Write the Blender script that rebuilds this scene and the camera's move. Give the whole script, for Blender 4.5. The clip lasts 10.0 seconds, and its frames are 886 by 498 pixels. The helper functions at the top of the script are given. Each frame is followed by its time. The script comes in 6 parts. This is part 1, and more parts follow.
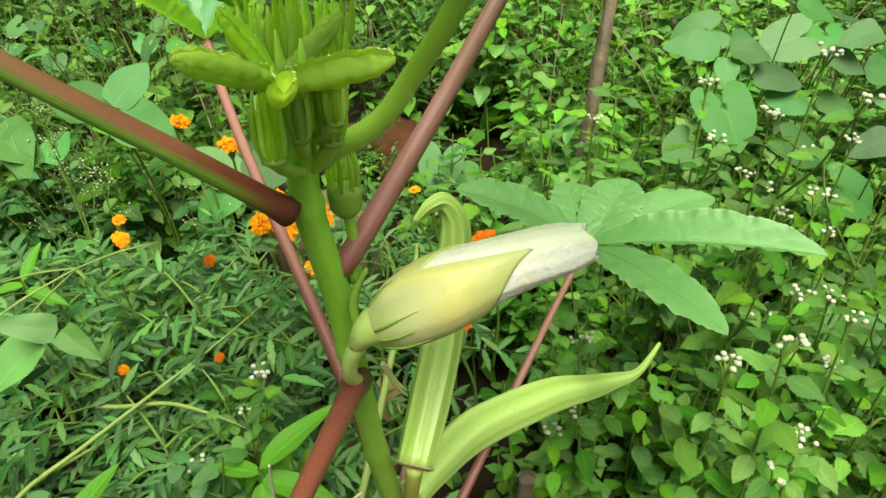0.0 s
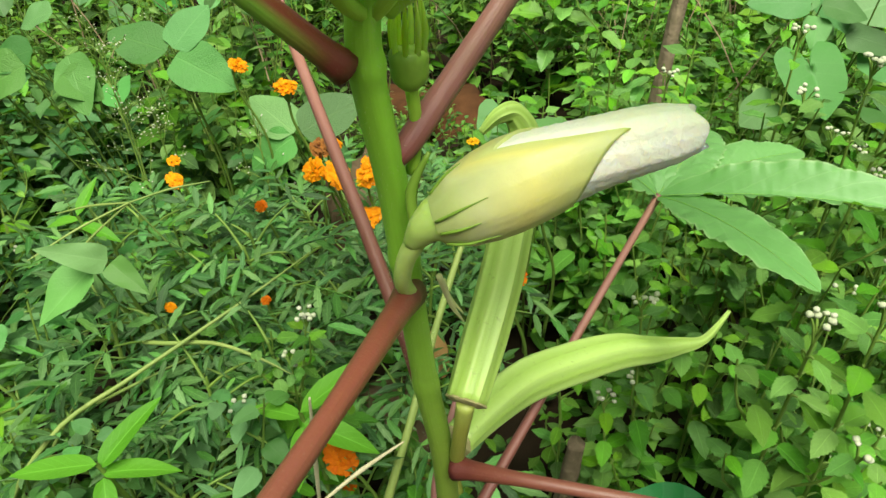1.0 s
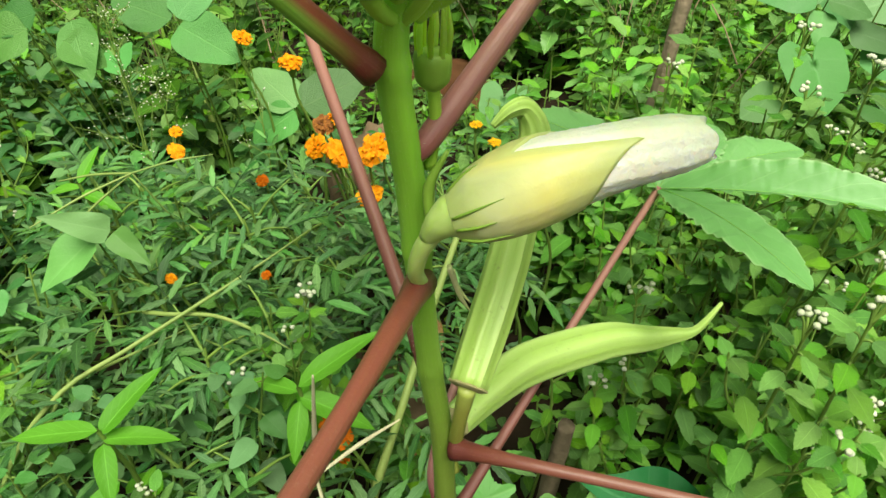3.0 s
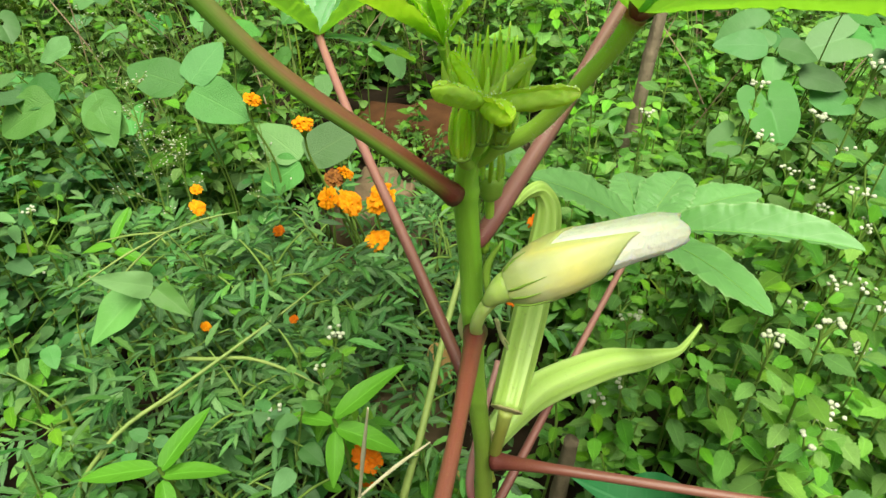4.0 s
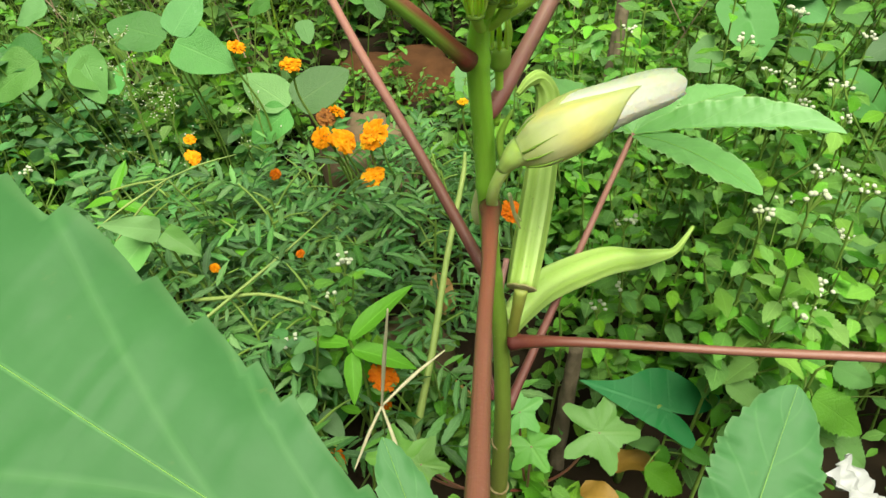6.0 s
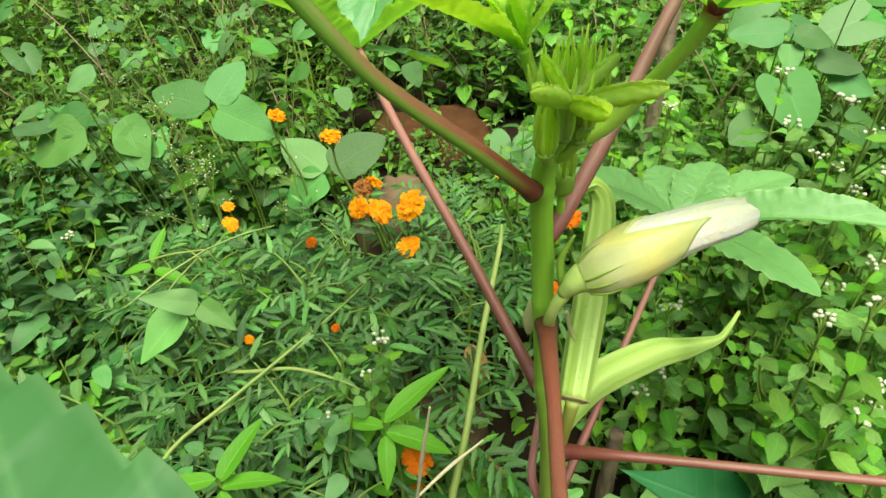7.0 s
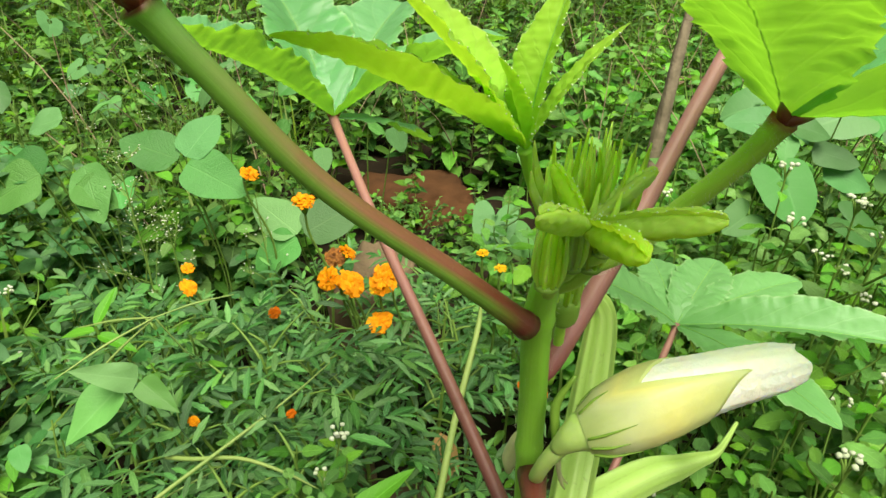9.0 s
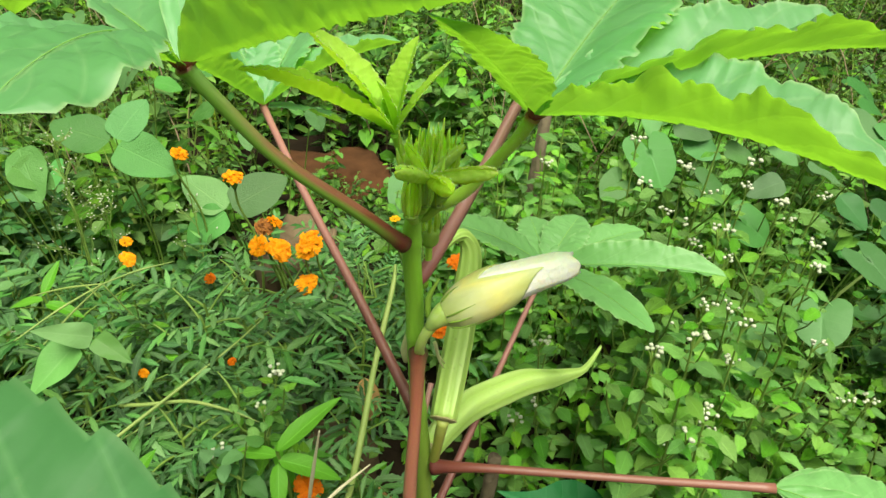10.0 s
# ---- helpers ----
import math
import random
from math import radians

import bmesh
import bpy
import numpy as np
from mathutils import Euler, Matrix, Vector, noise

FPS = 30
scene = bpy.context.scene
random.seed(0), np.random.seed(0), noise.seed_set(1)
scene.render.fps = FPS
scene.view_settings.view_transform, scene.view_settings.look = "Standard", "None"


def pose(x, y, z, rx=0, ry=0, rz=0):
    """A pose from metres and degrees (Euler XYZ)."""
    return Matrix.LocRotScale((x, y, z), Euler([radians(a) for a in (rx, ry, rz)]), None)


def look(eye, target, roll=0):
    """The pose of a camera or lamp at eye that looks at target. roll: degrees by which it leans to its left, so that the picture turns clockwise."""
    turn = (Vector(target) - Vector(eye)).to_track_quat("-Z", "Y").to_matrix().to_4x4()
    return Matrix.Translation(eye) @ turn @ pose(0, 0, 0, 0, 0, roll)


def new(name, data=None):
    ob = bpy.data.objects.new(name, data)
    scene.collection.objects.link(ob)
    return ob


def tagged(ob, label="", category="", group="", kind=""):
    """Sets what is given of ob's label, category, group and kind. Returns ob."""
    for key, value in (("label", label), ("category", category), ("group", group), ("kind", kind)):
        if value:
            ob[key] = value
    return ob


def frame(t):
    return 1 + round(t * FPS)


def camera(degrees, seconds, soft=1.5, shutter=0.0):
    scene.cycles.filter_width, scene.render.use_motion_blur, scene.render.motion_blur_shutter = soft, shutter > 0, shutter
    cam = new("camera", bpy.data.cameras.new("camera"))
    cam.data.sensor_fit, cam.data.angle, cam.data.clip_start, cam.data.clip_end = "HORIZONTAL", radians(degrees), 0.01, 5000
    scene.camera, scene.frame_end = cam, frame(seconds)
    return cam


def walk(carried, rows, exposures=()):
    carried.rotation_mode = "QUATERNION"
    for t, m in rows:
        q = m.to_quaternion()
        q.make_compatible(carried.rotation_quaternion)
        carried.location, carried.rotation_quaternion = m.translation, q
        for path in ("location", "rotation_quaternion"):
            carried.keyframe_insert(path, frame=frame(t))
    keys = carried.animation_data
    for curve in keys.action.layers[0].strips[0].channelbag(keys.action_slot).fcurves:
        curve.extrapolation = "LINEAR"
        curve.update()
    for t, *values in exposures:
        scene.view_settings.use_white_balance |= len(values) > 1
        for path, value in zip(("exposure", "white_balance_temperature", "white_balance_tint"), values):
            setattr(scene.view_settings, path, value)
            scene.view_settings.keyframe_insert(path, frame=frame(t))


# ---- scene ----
cam = camera(66.6, 10.0)
PATH = [
    (0, (0.025, 0.012, 0.769), (-0.028, 1.654, -0.371), 0.5),
    (0.5, (0.032, 0.016, 0.745), (-0.062, 1.649, -0.406), 1.2),
    (1, (0.019, 0.021, 0.73), (-0.175, 1.614, -0.464), 0.6),
    (1.5, (0.014, 0.02, 0.724), (-0.187, 1.568, -0.526), 1.1),
    (2, (0.013, 0.02, 0.717), (-0.208, 1.502, -0.607), 0.5),
    (2.5, (0.014, 0.02, 0.722), (-0.177, 1.521, -0.586), 1.8),
    (3, (0.013, 0.017, 0.739), (-0.154, 1.57, -0.509), 3.2),
    (3.2, (0.012, 0.011, 0.751), (-0.129, 1.594, -0.463), 4.0),
    (4.3, (-0.022, -0.055, 0.807), (-0.128, 1.551, -0.38), -0.6),
    (4.5, (-0.024, -0.062, 0.805), (-0.146, 1.498, -0.44), -2.8),
    (5, (-0.023, -0.079, 0.799), (-0.144, 1.447, -0.488), -2.9),
    (5.2, (-0.021, -0.082, 0.797), (-0.119, 1.453, -0.481), -2.3),
    (6.3, (-0.028, -0.081, 0.781), (-0.098, 1.451, -0.502), -1.6),
    (6.5, (-0.03, -0.08, 0.782), (-0.116, 1.461, -0.49), -2.0),
    (7, (-0.041, -0.053, 0.805), (-0.184, 1.559, -0.369), -2.0),
    (7.5, (-0.043, -0.004, 0.805), (-0.198, 1.625, -0.344), -1.9),
    (8, (-0.04, 0.008, 0.797), (-0.16, 1.67, -0.309), -0.3),
    (8.5, (-0.041, 0.015, 0.794), (-0.14, 1.724, -0.241), 1.7),
    (9, (-0.043, 0.011, 0.791), (-0.131, 1.723, -0.239), 2.5),
    (9.5, (-0.029, -0.037, 0.816), (0.047, 1.644, -0.264), 3.3),
    (10, (-0.029, -0.102, 0.843), (0.112, 1.577, -0.234), 4.7),
]
EXPOSURES = [(0, 0.46), (1, 0.47), (2.5, 0.55), (4.5, 0.55), (6.5, 0.61), (8, 0.60), (9, 0.55), (10, 0.52)]
walk(cam, [(t, look(eye, target, roll)) for t, eye, target, roll in PATH], EXPOSURES)

# ---- light ----
world = bpy.data.worlds.new("overcast_sky")
scene.world = world
world.use_nodes = True
wn = world.node_tree
sky = wn.nodes.new("ShaderNodeTexSky")
sky.sky_type = "NISHITA"
sky.sun_disc = False
sky.sun_elevation, sky.sun_rotation = radians(67), radians(166)
sky.air_density, sky.dust_density, sky.ozone_density = 1.0, 4.0, 0.6
grey = wn.nodes.new("ShaderNodeHueSaturation")   # a clouded sky: nearly colourless
grey.inputs["Saturation"].default_value = 0.12
wn.links.new(sky.outputs[0], grey.inputs["Color"])
wn.links.new(grey.outputs[0], wn.nodes["Background"].inputs[0])
wn.nodes["Background"].inputs[1].default_value = 0.050
sun = new("sun", bpy.data.lights.new("sun", "SUN"))
sun.data.energy, sun.data.angle, sun.data.color = 5.5, radians(42), (1.0, 0.97, 0.80)
sun.matrix_world = look((0.4, -1.6, 4.0), (0, 0, 0))

# ---- materials ----


def nodes_of(name):
    m = bpy.data.materials.new(name)
    m.use_nodes = True
    t = m.node_tree
    return m, t, t.nodes["Principled BSDF"], t.nodes["Material Output"]


def add(t, kind, **sets):
    n = t.nodes.new(kind)
    for k, v in sets.items():
        n.inputs[k].default_value = v
    return n


def maths(t, op, a, b=None, clamp=False):
    n = t.nodes.new("ShaderNodeMath")
    n.operation, n.use_clamp = op, clamp
    for i, v in enumerate((a, b)):
        if v is None:
            continue
        if isinstance(v, (int, float)):
            n.inputs[i].default_value = v
        else:
            t.links.new(v, n.inputs[i])
    return n.outputs[0]


def mix_rgb(t, fac, a, b, blend="MIX"):
    n = t.nodes.new("ShaderNodeMix")
    n.data_type, n.blend_type = "RGBA", blend
    for i, v in ((0, fac), (6, a), (7, b)):
        if isinstance(v, (int, float)):
            n.inputs[i].default_value = v
        elif isinstance(v, tuple):
            n.inputs[i].default_value = (*v, 1)
        else:
            t.links.new(v, n.inputs[i])
    return n.outputs[2]


def noise_tex(t, scale, detail=3, rough=0.55, coord="Object"):
    c = t.nodes.new("ShaderNodeTexCoord")
    n = add(t, "ShaderNodeTexNoise", Scale=scale, Detail=detail, Roughness=rough)
    t.links.new(c.outputs[coord], n.inputs["Vector"])
    return n.outputs["Fac"]


def chance(t):
    """A random number for each loose piece and each object."""
    g = t.nodes.new("ShaderNodeNewGeometry")
    o = t.nodes.new("ShaderNodeObjectInfo")
    return maths(t, "FRACT", maths(t, "ADD", g.outputs["Random Per Island"], o.outputs["Random"]))


def remap(t, v, a, b, c, d):
    n = t.nodes.new("ShaderNodeMapRange")
    for i, x in enumerate((a, b, c, d)):
        n.inputs[i + 1].default_value = x
    t.links.new(v, n.inputs[0])
    return n.outputs[0]


def bump(t, height, p, strength=0.3, distance=0.002):
    b = add(t, "ShaderNodeBump", Strength=strength, Distance=distance)
    t.links.new(height, b.inputs["Height"])
    t.links.new(b.outputs[0], p.inputs["Normal"])
    return b.outputs[0]


def leaf_mat(name, dark, light, glow, through_share=0.3, rough=0.5, veins=7.0, vein_col=None, rib=0.03, spots=0.0, edge=0.0, hue=0.018, relief=0.4, pure=0.5, spec=0.16):
    """A leaf: colour between dark and light, side veins in the relief, light shining through in the colour glow."""
    m, t, p, out = nodes_of(name)
    r = chance(t)
    big = noise_tex(t, 40, 2)
    fine = noise_tex(t, 600, 2)
    f = maths(t, "ADD", maths(t, "MULTIPLY", r, 0.6), maths(t, "MULTIPLY", big, 0.4))
    col = mix_rgb(t, remap(t, f, 0.15, 0.85, 0, 1), dark, light)
    col = mix_rgb(t, maths(t, "MULTIPLY", fine, 0.25), col, tuple(c * 0.6 for c in dark))
    uv = t.nodes.new("ShaderNodeUVMap")
    sep = t.nodes.new("ShaderNodeSeparateXYZ")
    t.links.new(uv.outputs[0], sep.inputs[0])
    off = maths(t, "ABSOLUTE", maths(t, "SUBTRACT", sep.outputs[0], 0.5))
    mid = remap(t, off, rib * 0.4, rib, 1, 0)
    side = maths(t, "ABSOLUTE", maths(t, "SUBTRACT", maths(t, "FRACT", maths(t, "SUBTRACT", maths(t, "MULTIPLY", sep.outputs[1], veins), maths(t, "MULTIPLY", off, veins * 0.55))), 0.5))
    side = remap(t, side, 0.42, 0.5, 0, 1)
    vein = maths(t, "MAXIMUM", mid, maths(t, "MULTIPLY", side, 0.45))
    vcol = vein_col or tuple(min(1, c * 1.7 + 0.03) for c in light)
    col = mix_rgb(t, maths(t, "MULTIPLY", vein, 0.42 if not hue else 0.24), col, vcol)
    if edge:
        col = mix_rgb(t, remap(t, off, 0.455, 0.49, 0, edge), col, (0.55, 0.68, 0.36))
    if spots:
        sp = remap(t, noise_tex(t, 130, 4, 0.7), 0.66, 0.72, 0, spots)
        col = mix_rgb(t, sp, col, (0.30, 0.24, 0.10))
    if hue:
        hs = t.nodes.new("ShaderNodeHueSaturation")
        t.links.new(remap(t, maths(t, "FRACT", maths(t, "MULTIPLY", r, 17.3)), 0, 1, 0.5 - hue * 0.8, 0.5 + hue * 0.7), hs.inputs["Hue"])
        t.links.new(remap(t, maths(t, "FRACT", maths(t, "MULTIPLY", r, 41.7)), 0, 1, 0.62, 1.2), hs.inputs["Value"])
        t.links.new(remap(t, maths(t, "FRACT", maths(t, "MULTIPLY", r, 7.9)), 0, 1, 0.82, 1.08), hs.inputs["Saturation"])
        t.links.new(col, hs.inputs["Color"])
        col = hs.outputs[0]
    t.links.new(col, p.inputs["Base Color"])
    p.inputs["Roughness"].default_value = rough
    p.inputs["Specular IOR Level"].default_value = spec
    h = maths(t, "ADD", maths(t, "ADD", maths(t, "MULTIPLY", vein, -0.7), maths(t, "MULTIPLY", big, 1.2)), maths(t, "MULTIPLY", noise_tex(t, 230, 2), 0.45))
    nrm = bump(t, h, p, relief, 0.002)
    tr = t.nodes.new("ShaderNodeBsdfTranslucent")
    t.links.new(mix_rgb(t, pure, mix_rgb(t, 1.0, col, glow, "MULTIPLY"), glow), tr.inputs[0])
    t.links.new(nrm, tr.inputs["Normal"])
    mx = t.nodes.new("ShaderNodeMixShader")
    mx.inputs[0].default_value = through_share
    t.links.new(p.outputs[0], mx.inputs[1])
    t.links.new(tr.outputs[0], mx.inputs[2])
    t.links.new(mx.outputs[0], out.inputs[0])
    return m


def plain_mat(name, a, b, scale=60, rough=0.6, relief=0.3, fine=400, spec=0.4, island=0.3):
    m, t, p, out = nodes_of(name)
    n1, n2 = noise_tex(t, scale, 4), noise_tex(t, fine, 3)
    f = maths(t, "ADD", maths(t, "MULTIPLY", n1, 1 - island), maths(t, "MULTIPLY", chance(t), island))
    col = mix_rgb(t, remap(t, f, 0.25, 0.75, 0, 1), a, b)
    col = mix_rgb(t, maths(t, "MULTIPLY", n2, 0.3 if island else 0.12), col, tuple(c * 0.5 for c in a))
    t.links.new(col, p.inputs["Base Color"])
    p.inputs["Roughness"].default_value = rough
    p.inputs["Specular IOR Level"].default_value = spec
    bump(t, maths(t, "ADD", n1, maths(t, "MULTIPLY", n2, 0.5)), p, relief, 0.003)
    return m


def stalk_mat(name, stops, under=None, share=0.0, rough=0.45, streak=30.0, hair=0.05, band=None, turn=(0.0, -0.55)):
    """A stalk whose colour runs along its length (stops of place and colour); under: the colour of its shaded underside."""
    m, t, p, out = nodes_of(name)
    uv = t.nodes.new("ShaderNodeUVMap")
    sep = t.nodes.new("ShaderNodeSeparateXYZ")
    t.links.new(uv.outputs[0], sep.inputs[0])
    ramp = t.nodes.new("ShaderNodeValToRGB")
    el = ramp.color_ramp.elements
    while len(el) < len(stops):
        el.new(0.5)
    for e, (pos, c) in zip(el, stops):
        e.position, e.color = pos, (*c, 1)
    t.links.new(maths(t, "ADD", sep.outputs[1], maths(t, "MULTIPLY", maths(t, "SUBTRACT", noise_tex(t, 90, 3), 0.5), 0.12)), ramp.inputs[0])
    col = ramp.outputs[0]
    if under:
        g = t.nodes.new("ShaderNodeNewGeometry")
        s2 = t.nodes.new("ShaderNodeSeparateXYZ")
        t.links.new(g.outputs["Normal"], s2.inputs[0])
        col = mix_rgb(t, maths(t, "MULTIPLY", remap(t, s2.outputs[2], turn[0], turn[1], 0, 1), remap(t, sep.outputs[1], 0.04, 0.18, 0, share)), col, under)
    if band:
        at, wide, tint = band
        near = maths(t, "ABSOLUTE", maths(t, "SUBTRACT", maths(t, "ADD", sep.outputs[0], maths(t, "MULTIPLY", maths(t, "SUBTRACT", noise_tex(t, 25, 2), 0.5), 0.15)), at))
        col = mix_rgb(t, maths(t, "MULTIPLY", remap(t, near, wide * 0.3, wide, 0.8, 0), remap(t, sep.outputs[1], 0.6, 0.85, 1, 0)), col, tint)
    c = t.nodes.new("ShaderNodeCombineXYZ")
    t.links.new(maths(t, "MULTIPLY", sep.outputs[0], streak), c.inputs[0])
    t.links.new(maths(t, "MULTIPLY", sep.outputs[1], 6.0), c.inputs[1])
    n = add(t, "ShaderNodeTexNoise", Scale=1.0, Detail=3.0)
    t.links.new(c.outputs[0], n.inputs["Vector"])
    col = mix_rgb(t, maths(t, "MULTIPLY", n.outputs["Fac"], 0.2), col, (0.05, 0.05, 0.015), "MIX")
    speck = remap(t, noise_tex(t, 900, 2), 0.62, 0.7, 0, hair)
    col = mix_rgb(t, speck, col, (0.55, 0.55, 0.4))
    t.links.new(col, p.inputs["Base Color"])
    p.inputs["Roughness"].default_value = rough
    p.inputs["Subsurface Weight"].default_value = 0.12
    p.inputs["Subsurface Radius"].default_value = (0.004, 0.004, 0.001)
    bump(t, maths(t, "ADD", n.outputs["Fac"], maths(t, "MULTIPLY", noise_tex(t, 700, 2), 0.4)), p, 0.25, 0.0008)
    return m


def pod_mat(name, ridge, groove, ridges, rough=0.42):
    m, t, p, out = nodes_of(name)
    uv = t.nodes.new("ShaderNodeUVMap")
    sep = t.nodes.new("ShaderNodeSeparateXYZ")
    t.links.new(uv.outputs[0], sep.inputs[0])
    wave = maths(t, "COSINE", maths(t, "MULTIPLY", sep.outputs[0], ridges * 2 * math.pi))
    n = noise_tex(t, 120, 4, 0.6)
    f = remap(t, maths(t, "ADD", wave, maths(t, "MULTIPLY", maths(t, "SUBTRACT", n, 0.5), 1.6)), -0.9, 0.7, 0, 1)
    col = mix_rgb(t, f, groove, ridge)
    seam = remap(t, maths(t, "ABSOLUTE", maths(t, "SUBTRACT", maths(t, "FRACT", maths(t, "MULTIPLY", sep.outputs[0], ridges)), 0.5)), 0.0, 0.06, 0.3, 0)
    col = mix_rgb(t, maths(t, "MULTIPLY", seam, remap(t, n, 0.4, 0.6, 0.2, 1)), col, (0.16, 0.26, 0.03))
    dark = remap(t, noise_tex(t, 240, 3, 0.7), 0.62, 0.74, 0, 0.4)
    col = mix_rgb(t, dark, col, (0.14, 0.19, 0.03))
    t.links.new(col, p.inputs["Base Color"])
    p.inputs["Roughness"].default_value = rough
    p.inputs["Subsurface Weight"].default_value = 0.15
    p.inputs["Subsurface Radius"].default_value = (0.006, 0.006, 0.002)
    bump(t, maths(t, "ADD", n, noise_tex(t, 1500, 2)), p, 0.2, 0.0006)
    return m


OKRA_LEAF = leaf_mat("okra_leaf", (0.13, 0.37, 0.13), (0.21, 0.48, 0.21), (0.41, 0.82, 0.035), 0.50, 0.42, 6, (0.34, 0.56, 0.24), 0.03, 0.0, 0.35, hue=0, relief=0.12, pure=0.75, spec=0.5)
OKRA_YOUNG = leaf_mat("okra_young_leaf", (0.40, 0.70, 0.05), (0.52, 0.82, 0.10), (0.74, 0.94, 0.065), 0.60, 0.45, 6, (0.50, 0.76, 0.16), 0.04, 0.0, 0.5, hue=0, relief=0.12, spec=0.4)
OKRA_PALE = leaf_mat("okra_pale_leaf", (0.15, 0.38, 0.105), (0.22, 0.48, 0.16), (0.34, 0.76, 0.03), 0.34, 0.45, 7, (0.30, 0.54, 0.2), 0.025, 0.06, 0.3, hue=0, relief=0.12, spec=0.4)
VEIN = leaf_mat("leaf_vein", (0.30, 0.52, 0.16), (0.38, 0.60, 0.22), (0.60, 0.95, 0.08), 0.6, 0.5, 1, hue=0, relief=0.05)
# Darker, greyer green than the plant's other leaves.
OKRA_GREYED = leaf_mat("okra_greyed_leaf", (0.052, 0.165, 0.052), (0.086, 0.232, 0.082), (0.22, 0.56, 0.08), 0.25, 0.5, 5, (0.15, 0.34, 0.12), 0.012, 0.12, 0.05, hue=0, relief=0.10)
BUD_GREEN = leaf_mat("okra_bud_green", (0.48, 0.78, 0.07), (0.62, 0.90, 0.14), (0.90, 1.0, 0.06), 0.5, 0.5, 5, None, 0.04, 0.0, 0.0, 0.004, relief=0.15, pure=0.7)
BEAD = plain_mat("pale_leaf_bead", (0.55, 0.72, 0.30), (0.78, 0.88, 0.60), 300, 0.3, 0.0, spec=0.5)
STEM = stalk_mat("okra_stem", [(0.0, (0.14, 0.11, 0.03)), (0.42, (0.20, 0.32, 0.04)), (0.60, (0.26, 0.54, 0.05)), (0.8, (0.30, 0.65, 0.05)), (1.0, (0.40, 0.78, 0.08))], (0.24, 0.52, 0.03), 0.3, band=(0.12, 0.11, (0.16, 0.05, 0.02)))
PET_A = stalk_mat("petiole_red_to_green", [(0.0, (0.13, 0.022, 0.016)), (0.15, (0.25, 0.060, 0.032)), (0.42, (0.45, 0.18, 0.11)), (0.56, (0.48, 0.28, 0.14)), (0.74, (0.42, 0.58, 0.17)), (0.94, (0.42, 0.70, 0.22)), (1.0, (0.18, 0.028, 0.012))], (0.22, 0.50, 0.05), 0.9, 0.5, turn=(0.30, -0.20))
PET_RED = stalk_mat("petiole_red", [(0.0, (0.10, 0.016, 0.016)), (0.12, (0.17, 0.042, 0.028)), (0.6, (0.215, 0.084, 0.058)), (1.0, (0.235, 0.096, 0.068))], (0.20, 0.15, 0.05), 0.4, 0.45)
PET_DULL = stalk_mat("petiole_dull_red", [(0.0, (0.15, 0.040, 0.035)), (0.15, (0.22, 0.075, 0.060)), (0.5, (0.30, 0.130, 0.105)), (1.0, (0.32, 0.150, 0.120))], (0.26, 0.17, 0.09), 0.3, 0.5)
PET_MAROON = stalk_mat("petiole_maroon", [(0.0, (0.11, 0.018, 0.016)), (0.12, (0.215, 0.052, 0.036)), (0.6, (0.205, 0.068, 0.048)), (1.0, (0.200, 0.076, 0.052))], (0.20, 0.13, 0.04), 0.4, 0.42)
PET_MAUVE = stalk_mat("petiole_mauve", [(0.0, (0.15, 0.020, 0.032)), (0.12, (0.26, 0.075, 0.075)), (0.4, (0.37, 0.165, 0.150)), (1.0, (0.42, 0.21, 0.18))], (0.28, 0.20, 0.10), 0.25, 0.5)
PET_GREEN = stalk_mat("petiole_green", [(0.0, (0.38, 0.64, 0.06)), (0.93, (0.42, 0.72, 0.08)), (1.0, (0.24, 0.04, 0.015))], (0.38, 0.62, 0.04), 0.4, 0.6)
RED_END = stalk_mat("red_vein_foot", [(0.0, (0.17, 0.025, 0.018)), (0.6, (0.22, 0.06, 0.02)), (1.0, (0.24, 0.30, 0.05))])
PET_YOUNG = stalk_mat("petiole_young", [(0.0, (0.30, 0.60, 0.035)), (1.0, (0.36, 0.70, 0.05))], None, 0.0, 0.6)
POD = pod_mat("okra_pod", (0.43, 0.62, 0.15), (0.35, 0.54, 0.10), 8)
POD_FLAT = pod_mat("okra_pod_five_sided", (0.46, 0.66, 0.18), (0.38, 0.58, 0.12), 5)
POD_END = stalk_mat("pod_stalk", [(0.0, (0.24, 0.28, 0.04)), (0.7, (0.28, 0.3, 0.05)), (1.0, (0.4, 0.48, 0.1))])
CALYX = stalk_mat("withered_calyx", [(0.0, (0.42, 0.52, 0.17)), (0.30, (0.62, 0.66, 0.32)), (0.62, (0.78, 0.74, 0.26)), (1.0, (0.62, 0.68, 0.26))], None, 0.0, 0.42, 14.0, 0.10)
PETAL = plain_mat("withered_petal", (0.97, 0.92, 0.78), (1.0, 0.98, 0.90), 60, 0.5, 0.45, 500, island=0)
BRACT = plain_mat("green_bract", (0.16, 0.30, 0.03), (0.24, 0.40, 0.05), 80, 0.5, 0.1)
PALE_BRACT = plain_mat("pale_bract", (0.62, 0.66, 0.26), (0.76, 0.75, 0.4), 80, 0.5, 0.1)
FLOWER_FOOT = plain_mat("flower_foot", (0.38, 0.54, 0.13), (0.48, 0.62, 0.2), 80, 0.5, 0.1, island=0)
